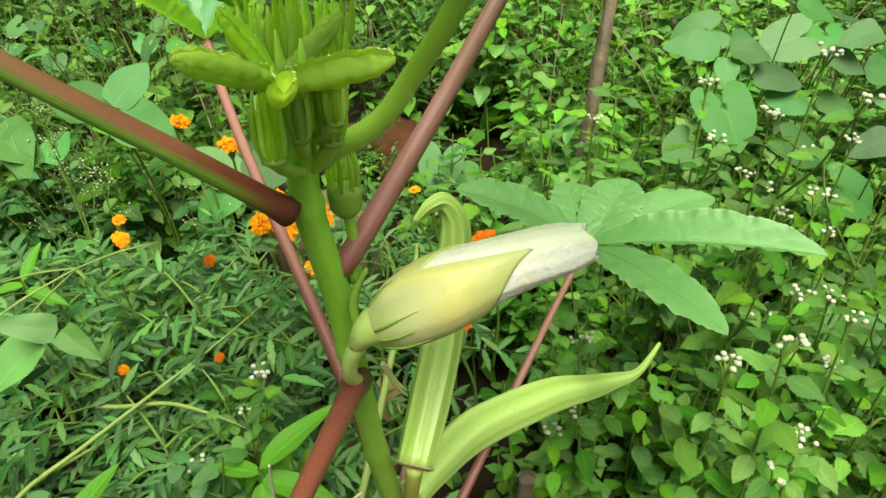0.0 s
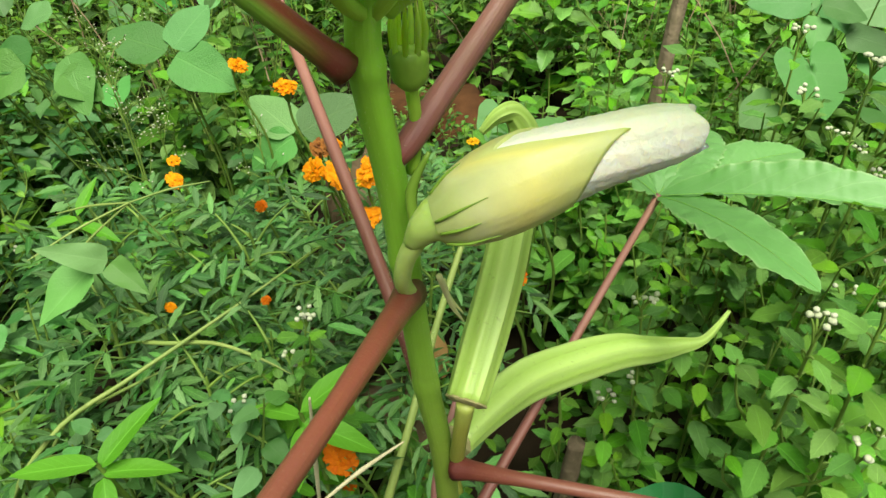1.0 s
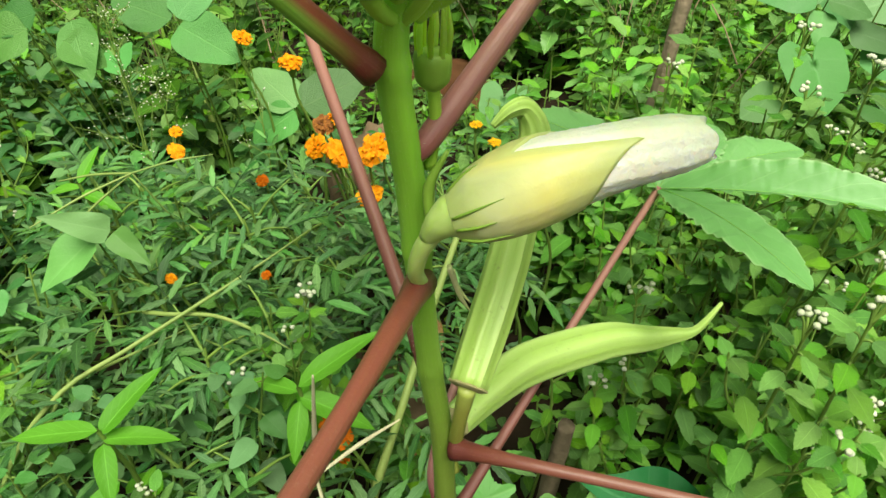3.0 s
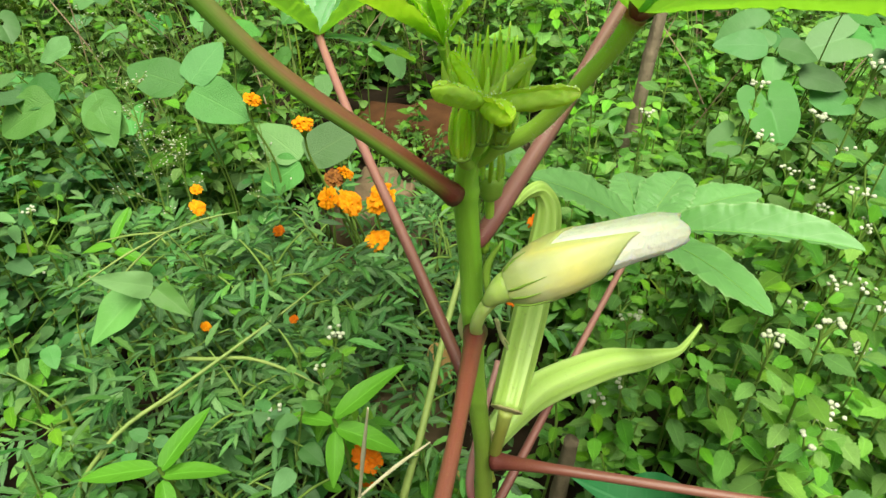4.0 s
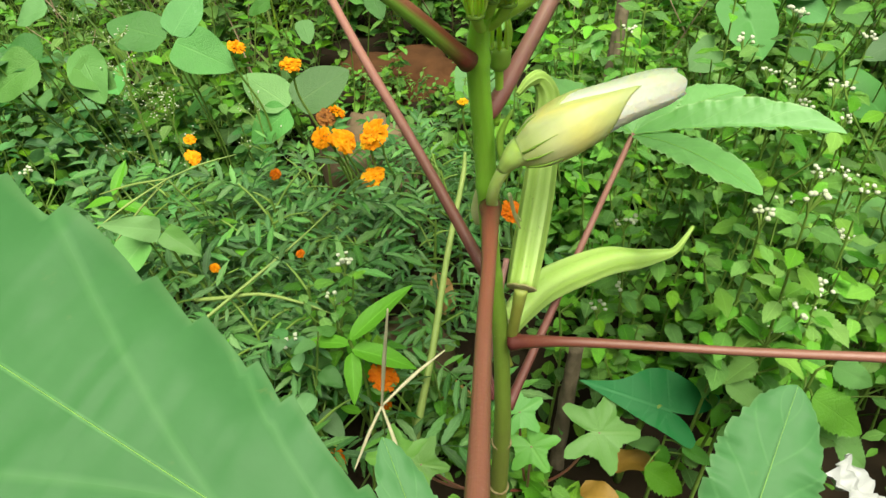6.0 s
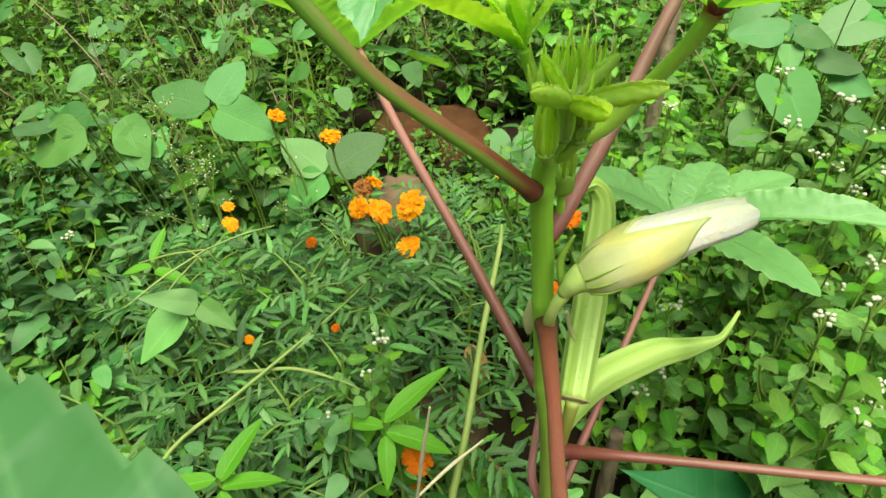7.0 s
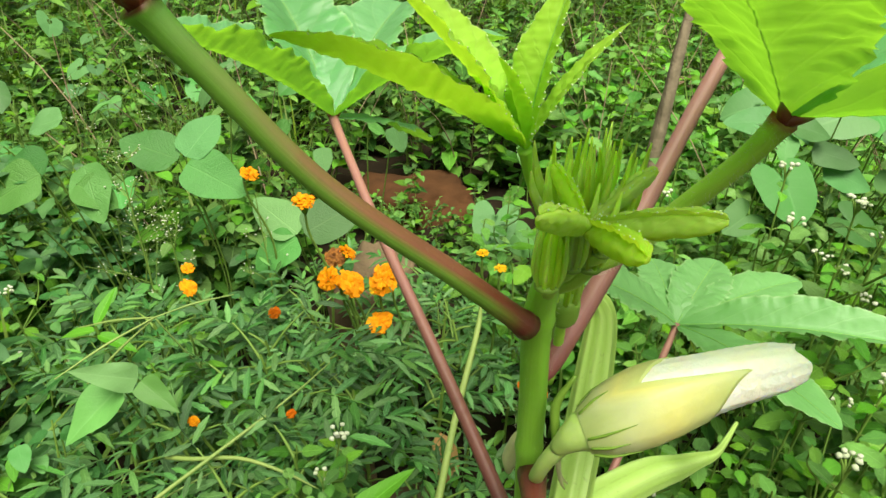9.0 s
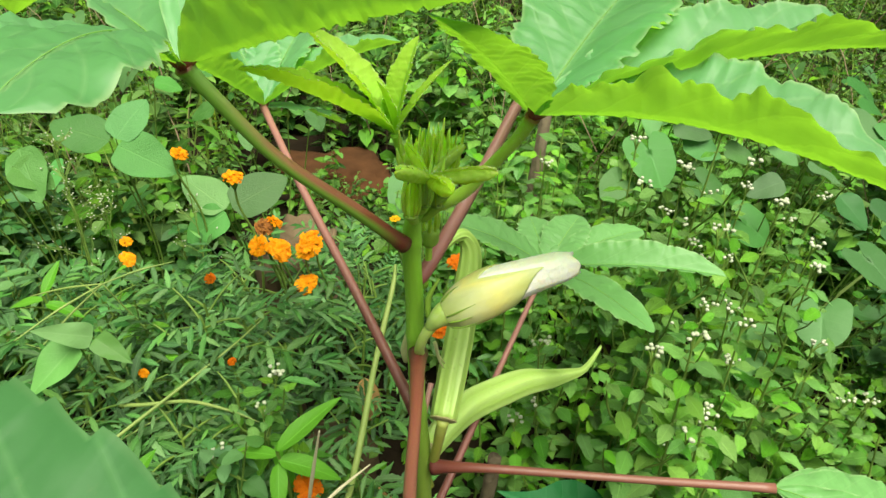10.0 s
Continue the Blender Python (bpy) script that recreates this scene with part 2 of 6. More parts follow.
for soft_mat, radius in ((CALYX, (0.012, 0.011, 0.006)), (PETAL, (0.014, 0.012, 0.008)), (BUD_GREEN, (0.005, 0.008, 0.002)), (FLOWER_FOOT, (0.005, 0.006, 0.002))):
    q = soft_mat.node_tree.nodes["Principled BSDF"]
    q.inputs["Subsurface Weight"].default_value = 0.75
    q.inputs["Subsurface Radius"].default_value = radius
SCAR = plain_mat("pod_scar", (0.30, 0.25, 0.10), (0.48, 0.48, 0.22), 300, 0.7, 0.4)
LEAF_SCAR = plain_mat("leaf_scar", (0.22, 0.14, 0.06), (0.36, 0.30, 0.14), 300, 0.7, 0.4)
HAIR = plain_mat("stalk_hair", (0.55, 0.62, 0.35), (0.7, 0.74, 0.5), 50, 0.6, 0.0)
WEED = leaf_mat("weed_leaf", (0.054, 0.205, 0.016), (0.215, 0.52, 0.052), (0.30, 0.72, 0.01), 0.24, 0.42, 6, None, 0.03, 0.2, relief=0.6, spec=0.35)
# Dark end lowered so the leaves carry the shade of gaps between weeds.
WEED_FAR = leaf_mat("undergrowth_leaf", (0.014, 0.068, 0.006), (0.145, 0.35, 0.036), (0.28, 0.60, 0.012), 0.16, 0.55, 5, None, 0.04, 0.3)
MARI_LEAF = leaf_mat("marigold_leaf", (0.018, 0.084, 0.016), (0.135, 0.335, 0.074), (0.22, 0.54, 0.04), 0.16, 0.45, 3, None, 0.05, relief=0.3, spec=0.25)
BEAN = leaf_mat("broad_bean_leaf", (0.060, 0.215, 0.038), (0.122, 0.335, 0.074), (0.24, 0.60, 0.03), 0.2, 0.48, 7, (0.20, 0.43, 0.12), 0.025, 0.3, relief=0.5, spec=0.3)
HEART = leaf_mat("heart_leaf", (0.046, 0.160, 0.034), (0.110, 0.295, 0.078), (0.2, 0.56, 0.03), 0.18, 0.48, 5, (0.15, 0.36, 0.12), 0.02, 0.25, relief=0.25, spec=0.25)
TARO = leaf_mat("taro_leaf", (0.016, 0.165, 0.042), (0.030, 0.215, 0.058), (0.06, 0.42, 0.07), 0.18, 0.5, 5, (0.07, 0.28, 0.10), 0.012, hue=0, relief=0.2)
BRIGHT = leaf_mat("bright_lance_leaf", (0.075, 0.27, 0.014), (0.13, 0.37, 0.03), (0.32, 0.72, 0.01), 0.30, 0.4, 7, None, 0.03, hue=0, relief=0.2)
PALE_LEAF = leaf_mat("pale_arrow_leaf", (0.125, 0.325, 0.068), (0.185, 0.42, 0.105), (0.30, 0.68, 0.04), 0.25, 0.45, 6, (0.26, 0.50, 0.16), 0.03, relief=0.2, spec=0.25)
SEEDLING = leaf_mat("okra_seedling_leaf", (0.095, 0.28, 0.042), (0.15, 0.38, 0.075), (0.28, 0.66, 0.03), 0.25, 0.45, 5, (0.24, 0.46, 0.12), 0.03, 0.15, relief=0.2, spec=0.25)
NETTLE = leaf_mat("broad_weed_leaf", (0.070, 0.250, 0.020), (0.165, 0.420, 0.062), (0.30, 0.70, 0.02), 0.28, 0.42, 8, (0.24, 0.48, 0.10), 0.02, 0.15, relief=0.6, spec=0.35)
GRASS = leaf_mat("grass_blade", (0.05, 0.15, 0.01), (0.19, 0.29, 0.045), (0.3, 0.55, 0.02), 0.28, 0.5, 2, None, 0.05)
WEED_STEM = plain_mat("weed_stem", (0.10, 0.19, 0.025), (0.19, 0.31, 0.05), 40, 0.6, 0.05)
PALE_STEM = plain_mat("pale_green_stalk", (0.15, 0.25, 0.05), (0.27, 0.35, 0.09), 40, 0.6, 0.2)
ORANGE = leaf_mat("marigold_petal", (0.86, 0.26, 0.002), (1.0, 0.47, 0.006), (1.0, 0.42, 0.002), 0.28, 0.5, 2, (0.98, 0.48, 0.005), 0.05, hue=0)
ORANGE_RED = leaf_mat("marigold_petal_deep", (0.62, 0.13, 0.003), (0.80, 0.24, 0.004), (0.9, 0.25, 0.002), 0.35, 0.5, 2, (0.95, 0.3, 0.005), 0.05, hue=0)
YELLOW = leaf_mat("marigold_yellow", (0.9, 0.50, 0.005), (0.95, 0.62, 0.02), (1.0, 0.6, 0.01), 0.35, 0.5, 2, (0.95, 0.65, 0.02), 0.05, hue=0)
BROWN_HEAD = plain_mat("withered_marigold", (0.10, 0.03, 0.006), (0.42, 0.16, 0.02), 150, 0.8, 0.4, 900)
MARI_CUP = plain_mat("marigold_cup", (0.12, 0.24, 0.03), (0.19, 0.32, 0.05), 80, 0.5, 0.15)
WHITE = plain_mat("white_floret", (0.36, 0.42, 0.25), (0.58, 0.60, 0.48), 700, 0.85, 0.08, 2500, 0.1)
# Near-black tones: the shade between the weeds is put into the soil colour.
SOIL = plain_mat("soil", (0.012, 0.009, 0.005), (0.036, 0.024, 0.013), 9, 0.9, 0.8, 80, 0.1)
EARTH = plain_mat("red_brown_rock", (0.036, 0.018, 0.008), (0.105, 0.046, 0.018), 14, 0.9, 0.9, 120, 0.1)
ROCK = plain_mat("grey_brown_rock", (0.095, 0.066, 0.036), (0.20, 0.145, 0.085), 16, 0.85, 0.8, 150, 0.15)
BARK = plain_mat("grey_bark", (0.10, 0.08, 0.05), (0.30, 0.24, 0.16), 38, 0.9, 1.0, 260, 0.15)
DRY = plain_mat("dry_leaf", (0.28, 0.15, 0.04), (0.44, 0.28, 0.09), 40, 0.7, 0.5, 250)
STRAW = plain_mat("dry_grass_spike", (0.62, 0.57, 0.34), (0.80, 0.76, 0.52), 60, 0.7, 0.08, 500)
YELLOW_DRY = plain_mat("yellowed_leaf", (0.19, 0.10, 0.012), (0.33, 0.20, 0.03), 30, 0.6, 0.4, 250)
DRY_STEM = plain_mat("dry_stem", (0.16, 0.11, 0.06), (0.34, 0.27, 0.16), 60, 0.8, 0.4, 400)
PAPER = plain_mat("white_plastic", (0.40, 0.42, 0.41), (0.52, 0.53, 0.51), 20, 0.35, 0.3, 90)

# ---- mesh tools ----


class Geo:
    """Vertices, faces and a uv for each vertex, to be joined and made into one mesh."""

    def __init__(self):
        self.v, self.f, self.uv = [], [], []

    def put(self, v, f, uv):
        n = len(self.v)
        self.v += [tuple(p) for p in v]
        self.uv += [tuple(p) for p in uv]
        self.f += [tuple(i + n for i in q) for q in f]
        return self

    def join(self, other, m=None):
        return self.put([m @ Vector(p) for p in other.v] if m else other.v, other.f, other.uv)

    def mesh(self, name):
        me = bpy.data.meshes.new(name)
        me.from_pydata(self.v, [], self.f)
        lay = me.uv_layers.new(name="UVMap")
        idx = np.empty(len(me.loops), dtype=np.int32)
        me.loops.foreach_get("vertex_index", idx)
        lay.data.foreach_set("uv", np.array(self.uv, dtype=np.float32)[idx].ravel())
        me.polygons.foreach_set("use_smooth", [True] * len(me.polygons))
        me.update()
        return me


def part(name, geo, material, parent, label="", m=None):
    """One mesh object under a thing or part. geo: a Geo or a shared mesh."""
    me = geo
    if isinstance(geo, Geo):
        me = geo.mesh(name)
    if not me.materials:
        me.materials.append(material)
    ob = new(name, me)
    ob.parent = parent
    if m is not None:
        ob.matrix_basis = m
    return tagged(ob, label)


def thing(name, at, label, category, group="", kind=""):
    ob = new(name)
    ob.location = at
    ob.empty_display_size = 0.02
    return tagged(ob, label, category, group, kind)


def solid(name, geo, material, at, label, category, group="", kind=""):
    me = geo.mesh(name)
    me.materials.append(material)
    ob = new(name, me)
    ob.location = at
    return tagged(ob, label, category, group, kind)


def smooth_line(pts, n):
    """n + 1 points on a smooth curve through pts."""
    p = [Vector(q) for q in pts]
    p = [2 * p[0] - p[1]] + p + [2 * p[-1] - p[-2]]
    out = []
    for k in range(n + 1):
        s = k / n * (len(p) - 3)
        i = min(int(s), len(p) - 4)
        u = s - i
        a, b, c, d = p[i:i + 4]
        out.append(0.5 * (2 * b + (c - a) * u + (2 * a - 5 * b + 4 * c - d) * u * u + (3 * b - a - 3 * c + d) * u ** 3))
    return out


def spread(vals, s):
    """A value at s (0 to 1) between evenly spaced vals."""
    k = s * (len(vals) - 1)
    i = min(int(k), len(vals) - 2)
    return vals[i] + (vals[i + 1] - vals[i]) * (k - i)


def tube(pts, radii, around=10, along=0, shape=None, caps=True):
    """A stalk through pts with the radii spread evenly along it; shape(angle, s): a factor on the radius."""
    n = along or max(2, len(pts) * 3)
    line = smooth_line(pts, n)
    g = Geo()
    v, uv, f = [], [], []
    side = None
    for k, p in enumerate(line):
        d = (line[min(k + 1, n)] - line[max(k - 1, 0)]).normalized()
        if side is None:
            side = d.orthogonal().normalized()
        side = (side - d * side.dot(d)).normalized()
        up = d.cross(side)
        s = k / n
        r = spread(radii, s)
        for j in range(around + 1):
            a = 2 * math.pi * j / around
            q = r * (shape(a, s) if shape else 1.0)
            v.append(p + (side * math.cos(a) + up * math.sin(a)) * q)
            uv.append((j / around, s))
    w = around + 1
    for k in range(n):
        for j in range(around):
            f.append((k * w + j, k * w + j + 1, (k + 1) * w + j + 1, (k + 1) * w + j))
    if caps:
        for k, s in ((0, 0.0), (n, 1.0)):
            v.append(line[k])
            uv.append((0.5, s))
            c = len(v) - 1
            for j in range(around):
                f.append((c, k * w + j + 1, k * w + j) if k == 0 else (c, k * w + j, k * w + j + 1))
    return g.put(v, f, uv)


def frame_of(at, along, up=(0, 0, 1), size=1.0):
    """A pose with +y along and +z near up."""
    y = Vector(along).normalized()
    u = Vector(up)
    x = y.cross(u)
    if x.length < 1e-4:
        x = y.orthogonal()
    x.normalize()
    z = x.cross(y)
    m = Matrix((x, y, z)).transposed().to_4x4()
    return Matrix.Translation(at) @ m @ Matrix.Diagonal((size, size, size, 1))


def blade(length, width, shape=(0.5, 0.9), fold=0.15, droop=0.15, along=8, across=4, teeth=0, tooth=0.12, wave=0.0, seed=0):
    """A simple leaf along +y from its stalk: shape gives the powers of its outline towards base and tip."""
    a, b = shape
    top = (a / (a + b)) ** a * (b / (a + b)) ** b
    v, uv, f = [], [], []
    ph = seed * 1.7
    for k in range(along + 1):
        s = k / along
        h = width / 2 * (max(s, 0.0) ** a * max(1 - s, 0.0) ** b) / top
        if teeth and 0 < k < along:
            h *= 1 + tooth * ((s * teeth) % 1.0 - 0.5) * 2
        y = length * s
        z0 = -droop * length * s * s
        for j in range(across + 1):
            u = j / across * 2 - 1
            z = z0 + fold * abs(u) * h + wave * h * abs(u) * math.sin(9 * s + ph + 1.5 * u)
            v.append((u * h, y, z))
            uv.append((j / across, s))
    w = across + 1
    for k in range(along):
        for j in range(across):
            f.append((k * w + j, k * w + j + 1, (k + 1) * w + j + 1, (k + 1) * w + j))
    return Geo().put(v, f, uv)


def outline_leaf(edge, rings=(0.2, 0.45, 0.7, 0.88, 1.0), fold=0.1, droop=0.12, wave=0.03, seed=0):
    """A broad leaf from its outline (angle from the tip's direction, reach), seen from the stalk's end."""
    v, uv, f = [(0, 0, 0)], [(0.5, 0.1)], []
    n = len(edge)
    top = max(r for _, r in edge)
    for q in rings:
        for a, r in edge:
            x, y = math.sin(a) * r * q, math.cos(a) * r * q
            d = math.hypot(x, y)
            z = fold * abs(x) - droop * d * d / top + wave * top * q * q * math.sin(3 * a + seed) + 0.4 * wave * top * q ** 3 * math.sin(11 * a + 2 * seed)
            v.append((x, y, z))
            uv.append((0.5 + 0.5 * x / top, max(0.0, min(1.0, 0.1 + 0.9 * y / top))))
    for j in range(n - 1):
        f.append((0, 1 + j + 1, 1 + j))
    for k in range(len(rings) - 1):
        for j in range(n - 1):
            a, b = 1 + k * n + j, 1 + (k + 1) * n + j
            f.append((a, a + 1, b + 1, b))
    return Geo().put(v, f, uv)


def heart_edge(size, pinch=0.55, n=40, wide=1.0):
    """The outline of a heart-shaped leaf."""
    out = []
    for k in range(n + 1):
        a = -math.pi + 2 * math.pi * k / n
        c = abs(a) / math.pi
        r = (1.0 - 0.42 * math.sin(min(c * 1.35, 1) * math.pi / 2) ** 1.5) + 0.20 * math.exp(-((c - 0.68) / 0.16) ** 2) - pinch * max(0, c - 0.82) / 0.18 * 0.55
        r += 0.10 * math.exp(-(c / 0.05) ** 2)
        out.append((a * (0.985 if abs(c) > 0.99 else 1.0), size * r * (1 - (1 - wide) * math.sin(c * math.pi))))
    return out


def lobe(hub, tip, width, up=(0, 0, 1), fold=0.5, sag=0.12, teeth=10, tooth=0.09, wave=0.08, along=84, across=12, seed=0, shape=(0.75, 0.7), quilt=0.10, veins=6.0):
    """One lobe of a hand-shaped leaf, from the stalk's end to its tip: toothed, folded up along its rib, puckered between the side veins. Returns blade, rib line and the points of its teeth."""
    hub, tip = Vector(hub), Vector(tip)
    y = tip - hub
    length = y.length
    y.normalize()
    x = y.cross(Vector(up)).normalized()
    z = x.cross(y)
    a, b = shape
    top = (a / (a + b)) ** a * (b / (a + b)) ** b
    rng = random.Random(seed)
    ph = rng.random() * 6
    v, uv, f, rib, points = [], [], [], [], []
    last = [0, 0]
    for k in range(along + 1):
        s = k / along
        h = width / 2 * (s ** a * (1 - s) ** b) / top
        c = hub + y * (length * s) + z * (sag * length * 4 * s * (1 - s))
        rib.append(c + z * 0.0005)
        for j in range(across + 1):
            u = j / across * 2 - 1
            w = abs(u)
            q = s * teeth + (0.3 if u > 0 else 0.0) + 0.35 * math.sin(s * 17 + ph) + 0.2 * math.sin(s * 41 + 2 * ph)
            hh, ahead = h, 0.0
            if w > 0.65 and 0.05 < s < 0.97:
                saw = (q % 1.0) * 2.0 - 1.0
                big = 0.6 + 0.5 * noise.noise(Vector((math.floor(q) * 1.7, u * 2, seed)))
                grip = (w - 0.65) / 0.35
                hh = h * (1 + tooth * big * saw * grip) + 0.02 * width * tooth * saw * grip
                ahead = 0.25 * tooth * h * grip * max(saw, 0)
            lift = fold * w ** 1.15 * h - 0.16 * h * w ** 3
            ruff = wave * h * u * u * (math.sin(s * 23 + ph + (2 if u > 0 else 0)) + 0.6 * math.sin(s * 51 + 2 * ph + u))
            ruff += 0.45 * wave * h * w ** 4 * math.sin(2 * math.pi * q)
            cell = math.sin(math.pi * (s * veins - w * veins * 0.275)) ** 2
            puff = quilt * h * (1 - w) * w * 4 * cell * (0.7 + 0.5 * noise.noise(Vector((s * 30, u * 4, seed))))
            puff += 0.5 * quilt * h * noise.noise(Vector((s * length * 420, u * h * 420, seed)))
            p = c + y * ahead + x * (u * hh * (1 - 0.18 * fold * w)) + z * (lift + ruff + puff)
            v.append(p)
            uv.append((j / across, s))
            if j in (0, across) and 0.06 < s < 0.96:
                if math.floor(q) != last[j > 0] and k:
                    points.append(p)
                last[j > 0] = math.floor(q)
    w = across + 1
    for k in range(along):
        for j in range(across):
            f.append((k * w + j, k * w + j + 1, (k + 1) * w + j + 1, (k + 1) * w + j))
    return Geo().put(v, f, uv), rib, points


def bead_geo(points, r, rng):
    """Tiny round beads at the points."""
    g = Geo()
    for p in points:
        q = r * rng.uniform(0.6, 1.3)
        g.join(tube([p - Vector((0, 0, q)), p - Vector((0, 0, q * 0.6)), p + Vector((0, 0, q * 0.6)), p + Vector((0, 0, q))], [q * 0.2, q * 0.9, q * 0.9, q * 0.2], 6, 5))
    return g


def okra_leaf(plant, base, hub, lobes, material, label, up=(0, 0, 1), rib_r=0.00025, seed=0, beads=0.0, **keys):
    """A hand-shaped leaf under the plant; lobes: tip, width and what differs for that lobe."""
    g, ribs, dots = Geo(), Geo(), []
    hub = Vector(hub)
    for i, (tip, width, *more) in enumerate(lobes):
        k = dict(keys)
        if more:
            k.update(more[0])
        b, rib, points = lobe(k.pop("foot", hub), tip, width, k.pop("up", up), seed=seed * 10 + i, **k)
        g.join(b)
        dots += points
        ribs.join(tube(rib[::6], [rib_r, rib_r * 0.75, rib_r * 0.25], 6, len(rib[::6]) * 2))
    shift = Matrix.Translation(-Vector(base))
    leaf = part("leaf", Geo().join(g, shift), material, plant, label)
    part("vein", Geo().join(ribs, shift), VEIN, leaf)
    if beads:
        tagged(part("bead_fringe", Geo().join(bead_geo(dots, beads, random.Random(seed)), shift), BEAD, leaf, "pale beads on the tips of the teeth"), kind="stuff")
    return leaf


# ---- ground ----
def ground_height(x, y):
    z = 0.05 * noise.noise(Vector((x * 0.8, y * 0.8, 3.1))) + 0.015 * noise.noise(Vector((x * 6, y * 6, 1.7)))
    return z + 0.02 * max(0, y - 1.2) * (1 if y < 6 else 0) + (0.096 if y >= 6 else 0)


def build_ground():
    steps = [-400, -120, -40, -14, -6, -3.5] + [round(-2.6 + 0.065 * i, 3) for i in range(81)] + [3.5, 6, 14, 40, 120, 400]
    v, uv, f = [], [], []
    for y in steps:
        for x in steps:
            v.append((x, y + 1.0, ground_height(x, y + 1.0)))
            uv.append((x, y))
    n = len(steps)
    for j in range(n - 1):
        for i in range(n - 1):
            f.append((j * n + i, j * n + i + 1, (j + 1) * n + i + 1, (j + 1) * n + i))
    solid("ground", Geo().put(v, f, uv), SOIL, (0, 0, 0), "moist soil under dense weeds, its colour darkened for their shade", "ground", kind="structure")


build_ground()

# ---- the okra plant ----
BASE = Vector((0.003, 0.228, ground_height(0.003, 0.228) - 0.005))
OFF = Matrix.Translation(-BASE)
okra = thing("okra_plant", BASE, "tall okra plant with red leaf stalks, pods and a closed flower", "plant")


def stalk(name, pts, radii, material, label, around=14, along=36, shape=None, parent=None):
    return part(name, Geo().join(tube(pts, radii, around, along, shape), OFF), material, parent or okra, label)


def knobby(a, s):
    return 1 + 0.035 * math.sin(3 * a + 9 * s) + 0.03 * math.sin(31 * s)


def joints(a, s):
    """The stem: slightly angular, swollen at its nodes."""
    q = 1 + 0.03 * math.sin(3 * a + 9 * s) + 0.015 * math.sin(31 * s) + 0.012 * math.sin(7 * a - 14 * s)
    for at in (0.50, 0.625, 0.80, 0.875, 0.93):
        q += 0.13 * math.exp(-((s - at) / 0.008) ** 2)
    return q


STEM_LINE = [BASE, (0.002, 0.230, 0.15), (0.002, 0.228, 0.30), (0.001, 0.224, 0.371), (-0.004, 0.216, 0.463),
             (-0.0105, 0.209, 0.52), (-0.0150, 0.201, 0.58), (-0.0175, 0.195, 0.62), (-0.021, 0.183, 0.665),
             (-0.0185, 0.177, 0.690), (-0.0155, 0.168, 0.708)]
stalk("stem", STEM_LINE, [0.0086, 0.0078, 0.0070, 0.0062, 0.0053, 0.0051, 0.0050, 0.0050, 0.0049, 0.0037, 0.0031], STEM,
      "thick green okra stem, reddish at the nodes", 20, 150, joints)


def petiole(pts, radii, mat, label):
    return stalk("petiole", pts, radii, mat, label, 14, 40, lambda a, s: 1 + 0.25 * math.exp(-(s / 0.035) ** 2) + 0.15 * math.exp(-((1 - s) / 0.04) ** 2))


# scars of fallen leaves low on the stem
for x, y, z, r in ((0.0018, 0.2285, 0.327, 0.0084), (0.002, 0.2295, 0.262, 0.0088), (0.002, 0.230, 0.19, 0.0090)):
    stalk("leaf_scar", [(x, y, z - 0.0016), (x, y, z - 0.0006), (x, y, z + 0.0006), (x, y, z + 0.0016)], [r * 0.90, r * 0.965, r * 0.965, r * 0.90], LEAF_SCAR, "pale ring-shaped leaf scar", 18, 6)

HUB_A, HUB_B, HUB_C, HUB_D = (-0.1025, 0.126, 0.766), (-0.143, 0.441, 0.629), (-0.031, 0.180, 0.722), (0.027, 0.166, 0.739)
HUB_E, HUB_F, HUB_G = (0.123, 0.453, 0.470), (-0.025, -0.046, 0.676), (0.221, 0.171, 0.494)
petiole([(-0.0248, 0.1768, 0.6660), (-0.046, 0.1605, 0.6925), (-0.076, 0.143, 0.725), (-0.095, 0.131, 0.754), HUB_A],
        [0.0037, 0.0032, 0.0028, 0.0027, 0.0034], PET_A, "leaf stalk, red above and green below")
petiole([(-0.012, 0.214, 0.513), (-0.055, 0.283, 0.556), (-0.096, 0.350, 0.592), (-0.125, 0.402, 0.618), HUB_B],
        [0.0038, 0.0033, 0.0031, 0.0029, 0.0030], PET_DULL, "slender dull red leaf stalk")
petiole([(-0.0170, 0.1925, 0.6315), (-0.0110, 0.1980, 0.6390), (0.014, 0.230, 0.673), (0.036, 0.264, 0.704), (0.058, 0.297, 0.733), (0.078, 0.325, 0.765)],
        [0.0026, 0.0041, 0.0035, 0.0032, 0.0031, 0.0033], PET_MAUVE, "thick purple-red leaf stalk")
petiole([(-0.016, 0.186, 0.680), (0.001, 0.182, 0.692), (0.012, 0.178, 0.708), (0.022, 0.171, 0.726), HUB_D],
        [0.0036, 0.0031, 0.0029, 0.0028, 0.0031], PET_GREEN, "young green leaf stalk")
petiole([(-0.019, 0.178, 0.690), (-0.023, 0.182, 0.700), (-0.028, 0.182, 0.712), HUB_C],
        [0.0022, 0.0019, 0.0018, 0.0019], PET_YOUNG, "slim green stalk of the youngest open leaf")
petiole([(-0.0135, 0.196, 0.579), (-0.017, 0.116, 0.611), (-0.020, 0.066, 0.631), (-0.0225, 0.010, 0.654), HUB_F],
        [0.0048, 0.0028, 0.0025, 0.0024, 0.0028], PET_MAROON, "brownish red leaf stalk reaching forward")
petiole([(0.003, 0.211, 0.462), (0.034, 0.199, 0.4755), (0.080, 0.193, 0.479), (0.139, 0.186, 0.482), HUB_G],
        [0.0050, 0.0031, 0.0027, 0.0026, 0.0029], PET_RED, "long straight red leaf stalk")
